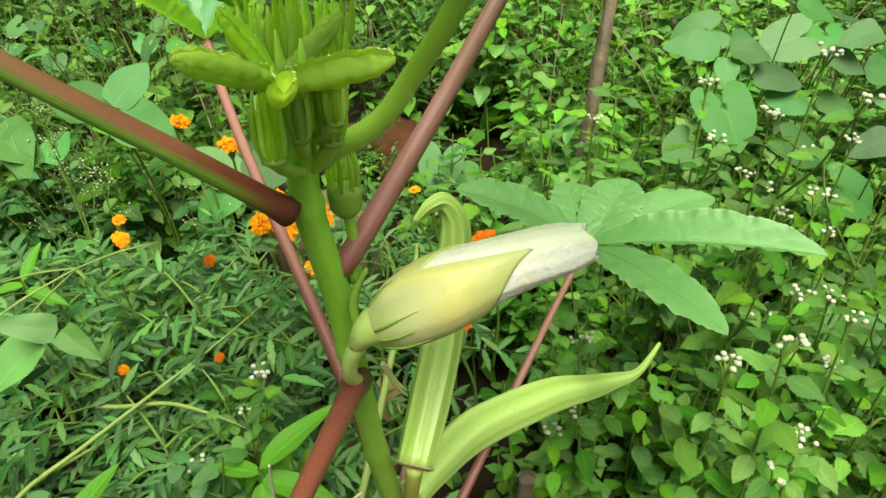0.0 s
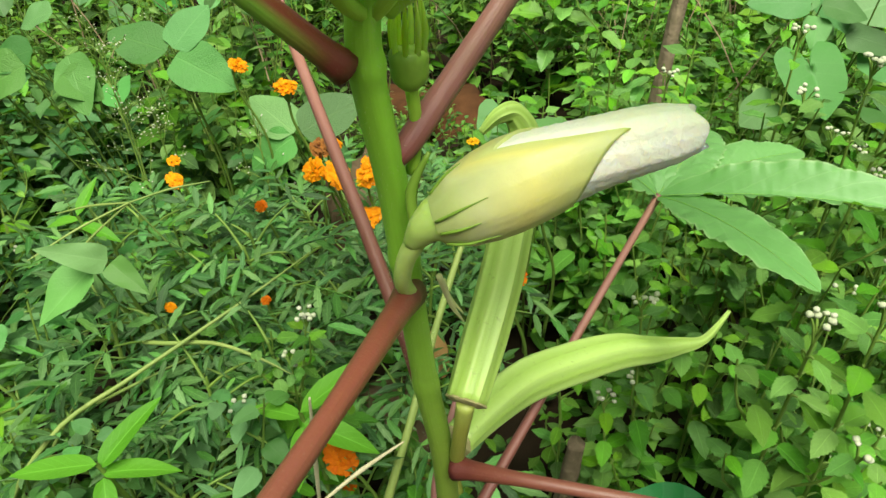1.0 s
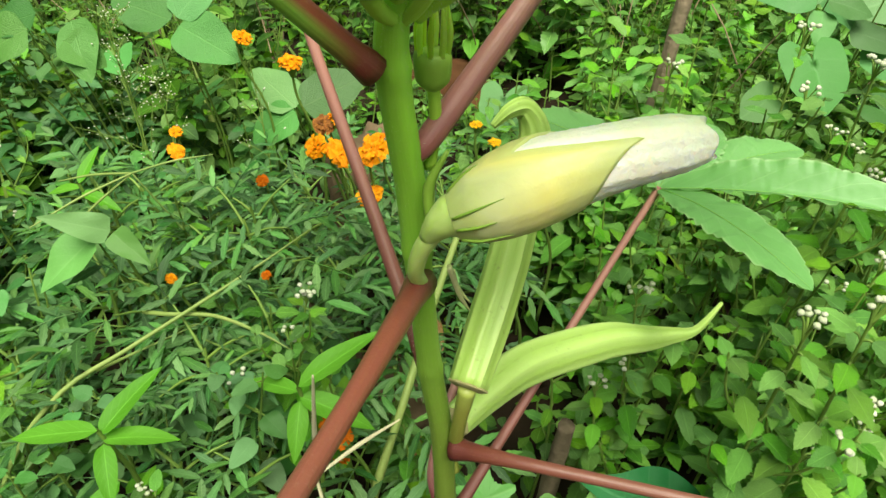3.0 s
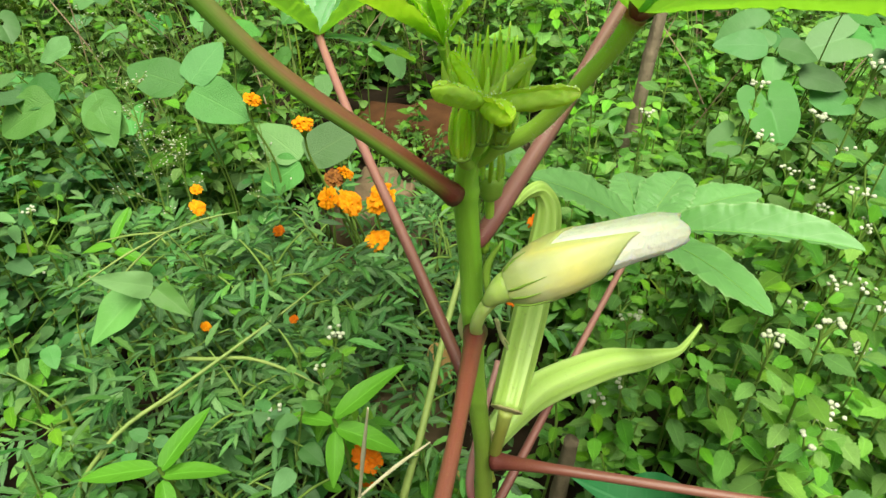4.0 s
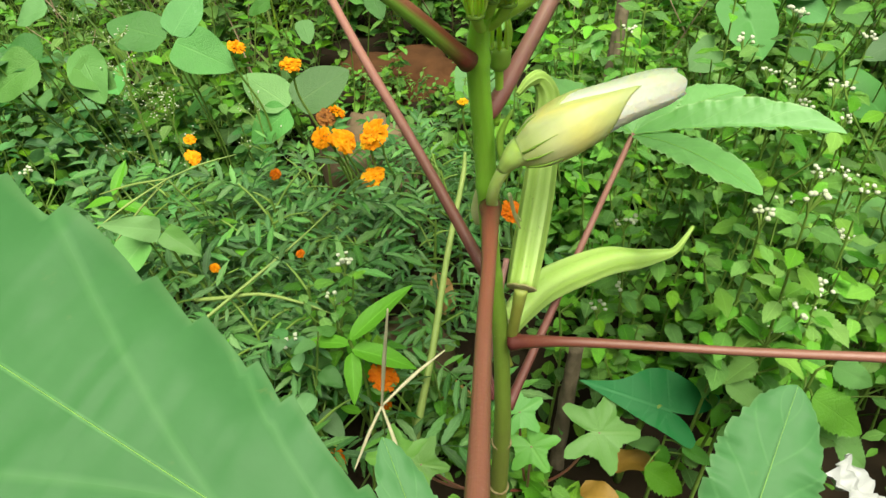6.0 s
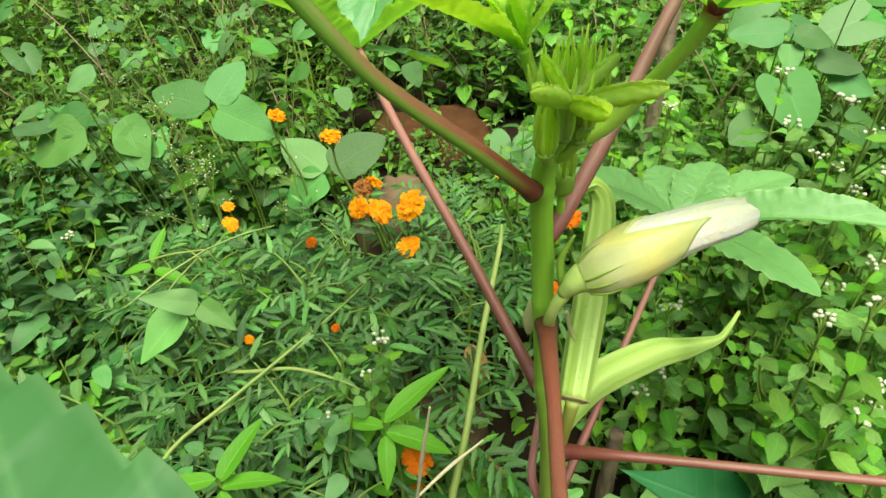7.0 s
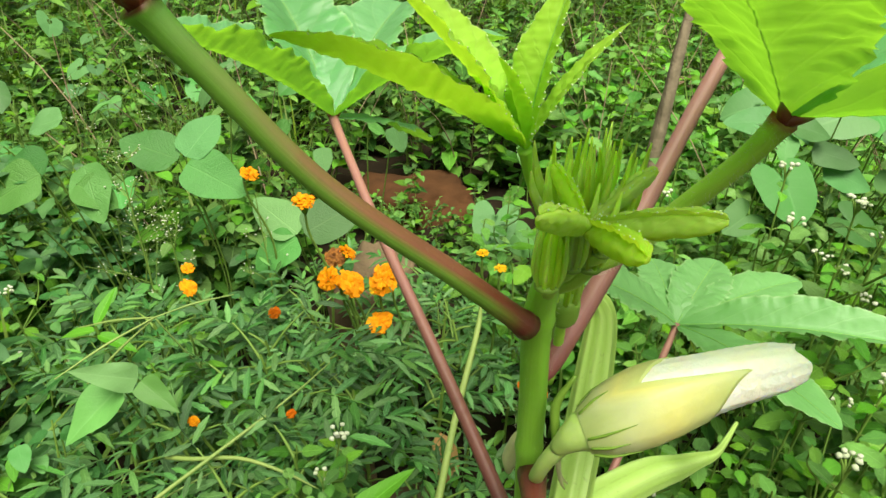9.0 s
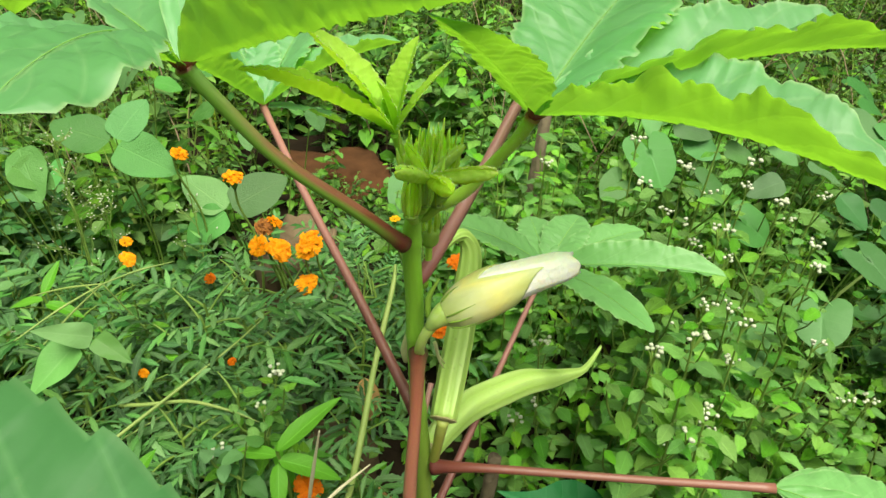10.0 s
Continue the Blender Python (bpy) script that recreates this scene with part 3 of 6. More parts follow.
petiole([(0.005, 0.229, 0.370), (0.057, 0.328, 0.415), (0.095, 0.400, 0.448), HUB_E],
        [0.0036, 0.0028, 0.0026, 0.0027], PET_DULL, "dull red leaf stalk behind the pods")

petiole([(-0.004, 0.228, 0.383), (-0.010, 0.240, 0.398), (-0.006, 0.262, 0.424), (0.004, 0.300, 0.455)],
        [0.0036, 0.0030, 0.0027, 0.0020], PET_MAUVE, "short brownish stub of a leaf stalk")

okra_leaf(okra, BASE, HUB_A, [
    ((-0.243, 0.290, 0.735), 0.07, dict(fold=0.55)), ((-0.145, 0.072, 0.785), 0.045, dict(sag=0.06, fold=0.3)),
    ((-0.108, 0.022, 0.790), 0.040, dict(fold=0.05, sag=0.12, up=(0, -0.5, 1), shape=(1.7, 0.6), tooth=0.14, teeth=9, wave=0.09)), ((0.006, 0.108, 0.800), 0.075, dict(fold=0.9, sag=0.02)), ((-0.075, 0.26, 0.80), 0.06)],
    OKRA_LEAF, "large green okra leaf with toothed folded lobes", up=(0.05, 0.12, 1), fold=0.6, sag=0.08, tooth=0.08, teeth=13, wave=0.05, quilt=0.12, seed=1)
okra_leaf(okra, BASE, HUB_B, [
    ((-0.240, 0.400, 0.690), 0.085), ((-0.205, 0.53, 0.695), 0.07), ((-0.110, 0.55, 0.685), 0.07),
    ((-0.030, 0.46, 0.684), 0.06), ((-0.085, 0.52, 0.585), 0.05, dict(fold=0.15))],
    OKRA_LEAF, "green okra leaf with raised lobe edges", up=(0, 0.15, 1), fold=0.65, sag=0.06, tooth=0.10, teeth=12, wave=0.05, quilt=0.08, seed=2)
okra_leaf(okra, BASE, HUB_C, [
    ((-0.098, 0.180, 0.748), 0.036), ((-0.076, 0.205, 0.762), 0.030), ((-0.022, 0.196, 0.762), 0.020),
    ((-0.007, 0.190, 0.754), 0.019, dict(fold=0.35)), ((-0.040, 0.184, 0.745), 0.013), ((-0.050, 0.200, 0.742), 0.016)],
    OKRA_YOUNG, "young bright green crinkled okra leaf with beaded teeth", up=(0, 0.25, 1), fold=0.6, sag=0.03, teeth=17, tooth=0.10, wave=0.03, quilt=0.13, veins=9, shape=(0.55, 0.7), rib_r=0.0002, seed=3, beads=0.00024)
okra_leaf(okra, BASE, HUB_D, [
    ((0.138, 0.085, 0.748), 0.066, dict(fold=0.8, sag=0.07)), ((0.190, 0.185, 0.772), 0.06, dict(fold=0.8)),
    ((0.098, 0.265, 0.785), 0.075, dict(fold=0.5)), ((-0.020, 0.120, 0.789), 0.045, dict(fold=0.35, wave=0.02))],
    OKRA_LEAF, "large fresh green okra leaf, lobes folded upward", up=(0.05, 0.10, 1), fold=0.75, sag=0.05, tooth=0.10, teeth=15, wave=0.06, quilt=0.08, seed=4)
okra_leaf(okra, BASE, HUB_E, [
    ((0.186, 0.320, 0.498), 0.040, dict(fold=0.25)), ((0.285, 0.410, 0.495), 0.048, dict(fold=0.8, sag=0.05)),
    ((0.020, 0.440, 0.525), 0.050, dict(fold=0.35)), ((0.169, 0.525, 0.490), 0.050), ((0.234, 0.505, 0.487), 0.045), ((0.115, 0.53, 0.484), 0.045)],
    OKRA_PALE, "pale green deeply cut okra leaf below the flower", up=(-0.05, -0.15, 1), fold=0.3, sag=0.06, tooth=0.11, teeth=12, quilt=0.07, wave=0.05, rib_r=0.0003, seed=5)
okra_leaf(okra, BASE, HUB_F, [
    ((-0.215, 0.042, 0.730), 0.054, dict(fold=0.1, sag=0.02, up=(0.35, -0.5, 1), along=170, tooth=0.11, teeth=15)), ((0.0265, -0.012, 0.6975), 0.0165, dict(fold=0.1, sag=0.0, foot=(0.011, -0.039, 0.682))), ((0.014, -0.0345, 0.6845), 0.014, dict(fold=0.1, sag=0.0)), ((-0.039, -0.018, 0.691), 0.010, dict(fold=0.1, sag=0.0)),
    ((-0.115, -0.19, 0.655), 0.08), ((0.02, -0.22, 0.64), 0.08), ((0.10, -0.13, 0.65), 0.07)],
    OKRA_GREYED, "broad darker grey-green okra leaf with coarse teeth", up=(0.1, -0.25, 1), fold=0.12, sag=0.05, tooth=0.10, teeth=15, quilt=0.05, veins=5, rib_r=0.0001, seed=6)
okra_leaf(okra, BASE, HUB_G, [
    ((0.322, 0.125, 0.480), 0.032), ((0.34, 0.12, 0.455), 0.042), ((0.36, 0.175, 0.445), 0.045), ((0.33, 0.200, 0.450), 0.030)],
    OKRA_PALE, "green okra leaf at the end of a long stalk", up=(-0.1, -0.1, 1), fold=0.2, sag=0.06, tooth=0.06, rib_r=0.0003, seed=7)
okra_leaf(okra, BASE, (0.078, 0.325, 0.765), [
    ((0.17, 0.27, 0.80), 0.06), ((0.20, 0.36, 0.80), 0.07), ((0.12, 0.45, 0.80), 0.07), ((0.03, 0.42, 0.81), 0.06)],
    OKRA_LEAF, "high green okra leaf on a purple stalk", up=(0, 0, 1), fold=0.4, sag=0.06, seed=8)


# red ends of the leaf stalks, running out into the main veins
for hub, tips in ((HUB_A, ((-0.145, 0.072, 0.785), (0.006, 0.108, 0.800), (-0.243, 0.290, 0.735), (-0.104, 0.020, 0.797))), (HUB_B, ((-0.24, 0.40, 0.69), (-0.03, 0.46, 0.684))),
                  (HUB_D, ((0.138, 0.085, 0.748), (0.19, 0.185, 0.772), (-0.02, 0.12, 0.789)))):
    h = Vector(hub)
    for tip in tips:
        d = (Vector(tip) - h).normalized()
        stalk("red_vein", [h - d * 0.001, h + d * 0.003 + Vector((0, 0, 0.0008)), h + d * 0.006 + Vector((0, 0, 0.0017))], [0.0024, 0.0014, 0.0002], RED_END, "dark red foot of a leaf vein", 8, 10)


# flower, closed and withering
def flower():
    a, b = Vector((-0.0014, 0.1779, 0.6227)), Vector((0.0655, 0.188, 0.6513))
    ax = (b - a).normalized()
    length = (b - a).length
    side = ax.cross(Vector((0, 0, 1))).normalized()   # towards the viewer's side of the flower
    up = side.cross(ax)
    prof = [0.0070, 0.0106, 0.0121, 0.0126, 0.0122, 0.0110, 0.0100, 0.0094, 0.0089, 0.0082, 0.0060]
    stalk("flower_stalk", [(-0.0125, 0.192, 0.581), (-0.0135, 0.1835, 0.594), (-0.0115, 0.1795, 0.606), (-0.0070, 0.178, 0.6165)], [0.0030, 0.0028, 0.0029, 0.0034], FLOWER_FOOT, "short curved green flower stalk", 12, 20)
    stalk("receptacle", [(-0.0092, 0.1785, 0.6130), a - ax * 0.0050 - up * 0.0012, a - ax * 0.0012, a + ax * 0.002], [0.0030, 0.0050, 0.0068, 0.0077], FLOWER_FOOT, "pale green swollen flower base", 16, 12)

    def shell(r_off, s0, end, mat, name, label, parent, crease=0.0, twist=0.0, n=36, m=30, pleat=0.0):
        v, uv, f = [], [], []
        for k in range(m + 1):
            for j in range(n + 1):
                ang = 2 * math.pi * j / n
                s = s0 + (end(ang) - s0) * k / m
                r = spread(prof, min(s, 1)) + r_off
                r *= 1 + crease * math.sin(ang * 5 + twist * s * 6) + 0.5 * crease * math.sin(ang * 13 + twist * s * 11) + 0.25 * crease * math.sin(ang * 29 - twist * s * 9)
                r *= 1 + pleat * (math.sin(s * 160 + 2 * math.sin(ang * 2)) + 0.6 * math.sin(s * 97 + ang * 3)) * min(1, max(0, (s - 0.3) * 4))
                c = a + ax * (length * s) + up * (0.0035 * math.sin(s * math.pi))
                v.append(c + (side * math.cos(ang) + up * math.sin(ang)) * r)
                uv.append((j / n, k / m))
        w = n + 1
        for k in range(m):
            for j in range(n):
                f.append((k * w + j, k * w + j + 1, (k + 1) * w + j + 1, (k + 1) * w + j))
        c = len(v)
        v.append(sum((Vector(q) for q in v[-w:-1]), Vector()) / n - ax * 0.003)
        uv.append((0.5, 1))
        for j in range(n):
            f.append((c, m * w + j, m * w + j + 1))
        return part(name, Geo().join(Geo().put(v, f, uv), OFF), mat, parent, label)

    petals = shell(0.0, 0.06, lambda q: 1.0 + 0.018 * math.sin(3 * q), PETAL, "petals", "creamy white petals rolled shut", okra, 0.025, 0.5, 72, 90, 0.007)

    def calyx_end(q):
        d = (q - 0.95 + math.pi) % (2 * math.pi) - math.pi      # from the pointed tip, above the middle of the near side
        if d > 0:
            return 0.80 - 0.50 * min(1, d / 0.45) ** 0.8 if d < 0.45 else 0.30 + 0.20 * min(1, (d - 0.45) / 1.2)
        return max(0.50, 0.80 - 0.30 * (min(1, -d / 1.7)) ** 0.6)
    calyx = shell(0.0007, 0.0, calyx_end, CALYX, "calyx", "pale yellow-green papery calyx with a pointed tip", petals, 0.008, 0.4, 90, 30)
    # thin green bracts lying on the flower's foot
    for ang, reach in ((-0.5, 0.016), (0.05, 0.013), (0.5, 0.017), (1.6, 0.012), (2.6, 0.014), (3.6, 0.014), (4.6, 0.012)):
        w = side * math.cos(ang) + up * math.sin(ang)
        line = [a + ax * (length * s) + up * (0.0035 * math.sin(s * math.pi)) + w * (spread(prof, s) + 0.0010) for s in (0.01, 0.09, reach / length)]
        part("bract", Geo().join(tube(line, [0.0005, 0.0005, 0.0001], 6, 8), OFF), BRACT, petals, "thin green bract")
    # an upright bract by the stalk and two curling threads
    stalk("bract", [(-0.009, 0.184, 0.612), (-0.0105, 0.186, 0.626), (-0.0055, 0.187, 0.639)], [0.0016, 0.0018, 0.0006], BRACT, "upright green bract", 8, 10)
    stalk("bract", [(-0.004, 0.199, 0.585), (0.000, 0.206, 0.566), (0.004, 0.213, 0.552)], [0.0012, 0.0010, 0.0003], PALE_BRACT, "pale curling bract", 6, 12)
    stalk("bract", [(-0.003, 0.203, 0.580), (-0.001, 0.206, 0.570), (0.004, 0.209, 0.560)], [0.0010, 0.0008, 0.0003], PALE_BRACT, "pale curling bract", 6, 12)


flower()


def pod(pts, radii, stalk_pts, label, ridges=8, mat=POD):
    body = stalk("pod", pts, radii, mat, label, 60, 60, lambda a, s: 1 + 0.05 * math.cos(ridges * a) * min(1, s * 12 + 0.3) + 0.02 * math.cos(2 * ridges * a))
    part("pod_stalk", Geo().join(tube(stalk_pts, [0.0036, 0.0034, 0.0042], 12, 12), OFF), POD_END, body, "green pod stalk")
    p0, p1 = Vector(pts[0]), Vector(pts[1])
    d = (p1 - p0).normalized()
    part("calyx_scar", Geo().join(tube([p0 - d * 0.0014, p0 - d * 0.0004, p0 + d * 0.0004], [radii[0] * 0.75, radii[0] * 1.05, radii[0] * 1.02], 48, 6, lambda a, s: 1 + 0.035 * math.sin(9 * a) + 0.03 * math.sin(23 * a + 1)), OFF), SCAR, body, "ragged pale ring at the pod's foot")


pod([(0.0065, 0.209, 0.511), (0.012, 0.232, 0.5275), (0.017, 0.252, 0.547), (0.021, 0.271, 0.575), (0.022, 0.281, 0.596), (0.0165, 0.282, 0.6075), (0.010, 0.278, 0.608), (0.0035, 0.274, 0.602)],
    [0.0086, 0.0094, 0.0093, 0.0085, 0.0068, 0.0048, 0.0033, 0.0015], [(0.003, 0.213, 0.466), (0.0045, 0.209, 0.488), (0.0065, 0.2085, 0.511)],
    "ribbed light green okra pod standing upright with a hooked tip")
pod([(0.0005, 0.238, 0.446), (0.015, 0.265, 0.442), (0.036, 0.300, 0.429), (0.072, 0.336, 0.414), (0.098, 0.362, 0.399), (0.128, 0.393, 0.374), (0.156, 0.421, 0.354), (0.180, 0.441, 0.343), (0.196, 0.461, 0.341), (0.211, 0.482, 0.343)],
    [0.0085, 0.0108, 0.0128, 0.0129, 0.0120, 0.0098, 0.0068, 0.0038, 0.0029, 0.0018], [(0.003, 0.222, 0.425), (-0.001, 0.230, 0.436), (0.0005, 0.238, 0.446)],
    "long pale ribbed okra pod pointing away from the stem", 5, POD_FLAT)


def apex():
    """Crown of buds and unopened leaves."""
    rng = random.Random(5)
    c = Vector((-0.0160, 0.154, 0.713))
    for k, (tip, w, lean) in enumerate((((-0.0300, 0.1340, 0.7260), 0.0078, (0.2, 0.3, 1)), ((0.0110, 0.1415, 0.7240), 0.0078, (-0.1, 0.3, 1)), ((-0.0080, 0.1280, 0.7212), 0.0080, (0.1, 0.5, 1)),
                                        ((-0.0265, 0.152, 0.7300), 0.0052, (0.6, -0.2, 1)), ((-0.0015, 0.158, 0.7280), 0.0054, (-0.6, -0.2, 1)))):
        d = Vector(tip) - c
        body = tube([c, c + d * 0.25 + Vector((0, 0, 0.0004)), c + d * 0.55 + Vector((0, 0, 0.0006)), c + d * 0.85 + Vector((0, 0, 0.0003)), tip], [0.0014, w * 0.30, w * 0.38, w * 0.30, 0.0006], 28, 60,
                    lambda a, s: 1 + 0.28 * math.cos(2 * a) + 0.045 * math.sin(s * 44 + 1.5 * math.cos(a)) * min(1, s * 5) + 0.15 * noise.noise(Vector((2.5 * math.cos(a), 2.5 * math.sin(a), s * 17 + w * 900))))
        frill, rib, points = lobe(c + Vector((0, 0, w * 0.22)), Vector(tip) + Vector((0, 0, w * 0.10)), w * 0.75, lean, fold=1.1, sag=0.0, teeth=11, tooth=0.14, wave=0.10, along=48, seed=60 + k, shape=(0.5, 0.4), quilt=0.3, veins=9)
        young = part("young_leaf", Geo().join(body, OFF).join(frill, OFF), BUD_GREEN, okra, "folded crinkled bright green young leaf")
        tagged(part("bead_fringe", Geo().join(bead_geo(points, 0.00020, rng), OFF), BEAD, young, "pale beads on the tips of the teeth"), kind="stuff")
    for k in range(46):
        a = k * 2.4
        r = 0.0105 * math.sqrt((k + 0.5) / 46)
        foot = Vector((-0.0155 + r * math.cos(a), 0.166 + r * math.sin(a) * 0.9, 0.709 + 0.004 * rng.random()))
        rise = 0.013 + 0.010 * rng.random() - 0.4 * r
        top = foot + Vector((0.5 * r * math.cos(a) + rng.uniform(-0.001, 0.001), 0.5 * r * math.sin(a), rise))
        bend = (foot + top) / 2 + Vector((0.0012 * math.cos(a), 0.0012 * math.sin(a), 0))
        part("bud_bract", Geo().join(tube([foot, bend, top], [0.0009, 0.0010, 0.0002], 8, 8, lambda q, s: 1 + 0.45 * math.cos(2 * q)), OFF), BUD_GREEN, okra, "upright slim green bud bract")
    for at, r, h in (((-0.0225, 0.163, 0.6975), 0.0036, 0.015), ((-0.0100, 0.174, 0.698), 0.0036, 0.016), ((-0.0165, 0.167, 0.701), 0.0032, 0.014), ((-0.008, 0.170, 0.704), 0.003, 0.013)):
        x, y, z = at
        bud = stalk("flower_bud", [(x, y, z - h * 0.5), (x, y, z - h * 0.2), (x, y, z + h * 0.3), (x, y, z + h * 0.7)], [r * 0.6, r * 0.95, r * 0.85, r * 0.3], BUD_GREEN, "ribbed green flower bud", 24, 18, lambda q, s: 1 + 0.06 * math.cos(8 * q))
        stalk("bud_disc", [(x, y, z - h * 0.56), (x, y, z - h * 0.52), (x, y, z - h * 0.44), (x, y, z - h * 0.40)], [r * 0.5, r * 0.98, r * 0.98, r * 0.7], BRACT, "", 16, 8, None, bud)
        for k in range(9):
            q = 2 * math.pi * k / 9 + 0.2
            o = Vector((math.cos(q), math.sin(q), 0))
            p = Vector(at)
            part("bract", Geo().join(tube([p + o * r * 0.7 - Vector((0, 0, h * 0.5)), p + o * r * 1.12 - Vector((0, 0, h * 0.15)), p + o * r * 1.1 + Vector((0, 0, h * 0.35)), p + o * r * 0.9 + Vector((0, 0, h * 0.75))],
                 [0.0005, 0.0008, 0.0007, 0.0002], 6, 10), OFF), BUD_GREEN, bud, "slim green bract")
        stalk("bud_stalk", [(x, y, z - h * 0.48), (x * 0.6 - 0.0075, y * 0.6 + 0.0715, z - h * 0.9), (-0.0195, 0.181, z - h * 1.3)], [0.0026, 0.0022, 0.0022], PET_GREEN, "short green bud stalk", 8, 8)
    # the remains of a flower on the stem's back side
    knob = stalk("flower_bud", [(-0.0118, 0.1955, 0.6545), (-0.0118, 0.195, 0.6575), (-0.0120, 0.1945, 0.6635), (-0.0120, 0.1945, 0.6655)], [0.0028, 0.0052, 0.0056, 0.0046], BRACT, "pale green cup of a flower bud", 18, 10)
    for k in range(8):
        q = 2 * math.pi * k / 8
        o = Vector((math.cos(q), math.sin(q), 0))
        p = Vector((-0.0120, 0.1945, 0.6645))
        part("bract", Geo().join(tube([p + o * 0.0042, p + o * 0.0046 + Vector((0, 0, 0.007)), p + o * 0.0034 + Vector((0, 0, 0.0155))], [0.0009, 0.0010, 0.0002], 6, 10), OFF), BUD_GREEN, knob, "slim green bract")
    stalk("flower_stalk", [(-0.0125, 0.199, 0.625), (-0.0110, 0.199, 0.640), (-0.0118, 0.1955, 0.656)], [0.0022, 0.0018, 0.0020], PET_GREEN, "short green flower stalk", 10, 10)
    stalk("flower_bud", [(-0.0195, 0.2265, 0.545), (-0.0195, 0.2245, 0.556), (-0.0175, 0.221, 0.571), (-0.0155, 0.218, 0.580)], [0.0016, 0.0040, 0.0036, 0.0014], PALE_BRACT, "small pale green bud beside the stem", 12, 14)


apex()


def hairs(parent, pts, radii, n, length, seed):
    """Short pale hairs standing off a stalk."""
    r2 = random.Random(seed)
    line = smooth_line(pts, 60)
    g = Geo()
    for k in range(n):
        s = r2.random()
        i = min(59, int(s * 60))
        p = line[i].lerp(line[i + 1], s * 60 - i)
        d = (line[i + 1] - line[i]).normalized()
        a = r2.random() * 6.28
        side = d.orthogonal().normalized()
        o = side * math.cos(a) + d.cross(side) * math.sin(a)
        r = spread(radii, s) * 0.97
        w = d * 0.00006
        ln = length * r2.uniform(0.5, 1.2)
        e = p + o * (r + ln) + d * ln * r2.uniform(-0.3, 0.3)
        g.put([p + o * r - w, p + o * r + w, e + w * 0.3, e - w * 0.3], [(0, 1, 2, 3)], [(0, 0), (1, 0), (1, 1), (0, 1)])
    return tagged(part("hairs", Geo().join(g, OFF), HAIR, parent, "fine pale hairs"), kind="stuff")


hairs(okra, [(-0.016, 0.186, 0.680), (0.001, 0.182, 0.692), (0.012, 0.178, 0.708), (0.022, 0.171, 0.726), HUB_D], [0.0036, 0.0031, 0.0029, 0.0028, 0.0031], 1100, 0.0011, 1)
hairs(okra, STEM_LINE[4:], [0.0058, 0.0060, 0.0062, 0.0061, 0.0056, 0.0045, 0.0036], 1400, 0.0008, 2)
# ---- rocks, stake and litter ----


def rock(name, at, size, material, label, category, seed=0, squash=0.6, rough=0.25, turn=0.0):
    bm = bmesh.new()
    bmesh.ops.create_icosphere(bm, subdivisions=4, radius=1.0)
    for v in bm.verts:
        p = v.co.copy()
        n = noise.noise(p * 1.3 + Vector((seed, 0, 0))) * rough + noise.noise(p * 4 + Vector((0, seed, 0))) * rough * 0.35 + noise.noise(p * 11) * rough * 0.2 + noise.noise(p * 27) * rough * 0.1
        q = p * (1 + n)
        q.z = min(q.z, 0.75 + 0.1 * noise.noise(p * 3))
        v.co = Vector((q.x * size[0], q.y * size[1], q.z * size[2]))
    bm.normal_update()
    me = bpy.data.meshes.new(name)
    bm.to_mesh(me)
    bm.free()
    me.polygons.foreach_set("use_smooth", [True] * len(me.polygons))
    me.materials.append(material)
    ob = new(name, me)
    ob.matrix_world = pose(*at, 0, 0, turn)
    return tagged(ob, label, category)


rock("rock", (-0.185, 1.54, -0.012), (0.155, 0.12, 0.092), EARTH, "reddish brown earthy rock half buried in weeds", "rock", 3, rough=0.45, turn=8)
rock("boulder", (-0.195, 0.975, 0.04), (0.085, 0.10, 0.19), ROCK, "grey-brown boulder behind the marigolds", "rock", 7, rough=0.6, turn=-25)
rock("stone", (-0.10, 0.56, 0.05), (0.06, 0.05, 0.07), ROCK, "small grey-brown stone among weeds", "rock", 11)
rock("stone", (-0.21, 0.60, 0.09), (0.06, 0.05, 0.06), ROCK, "small dark stone under marigold leaves", "rock", 15)
rock("stone", (0.62, 2.35, 0.06), (0.18, 0.14, 0.12), ROCK, "grey stone far among the weeds", "rock", 23)
rock("stone", (-0.55, 2.3, 0.04), (0.22, 0.14, 0.12), ROCK, "dark stone far among the weeds", "rock", 29)

solid("stake", Geo().join(tube([(0.196, 0.93, -0.02), (0.204, 0.94, 0.20), (0.213, 0.955, 0.40), (0.219, 0.966, 0.52), (0.231, 0.985, 0.66)], [0.0120, 0.0110, 0.0100, 0.0086, 0.005], 22, 110,
      lambda a, s: 1 + 0.10 * math.sin(3 * a + 5 * s) + 0.06 * math.sin(21 * s + a) + 0.05 * math.sin(7 * a + 33 * s) + 0.06 * math.exp(-((s * 4.3) % 1 - 0.5) ** 2 / 0.004))), BARK, (0, 0, 0), "weathered grey-brown wooden stake", "stake")
solid("stake", Geo().join(tube([(0.088, 0.40, -0.02), (0.090, 0.41, 0.12), (0.094, 0.42, 0.225)], [0.0095, 0.009, 0.008], 16, 40,
      lambda a, s: 1 + 0.10 * math.sin(3 * a + 5 * s) + 0.06 * math.sin(9 * s * 3 + 2 * a))), BARK, (0, 0, 0), "short grey-brown wooden stub below the pods", "stake")


def litter(at, size, tilt, turn, mat, label, seed):
    g = blade(size, size * 0.6, (0.5, 0.6), 0.25, 0.3, 10, 6, 0, 0, 0.25, seed)
    ob = solid("dry_leaf", g, mat, (0, 0, 0), label, "leaf", "fallen leaves")
    ob.matrix_world = pose(*at, *tilt, turn)


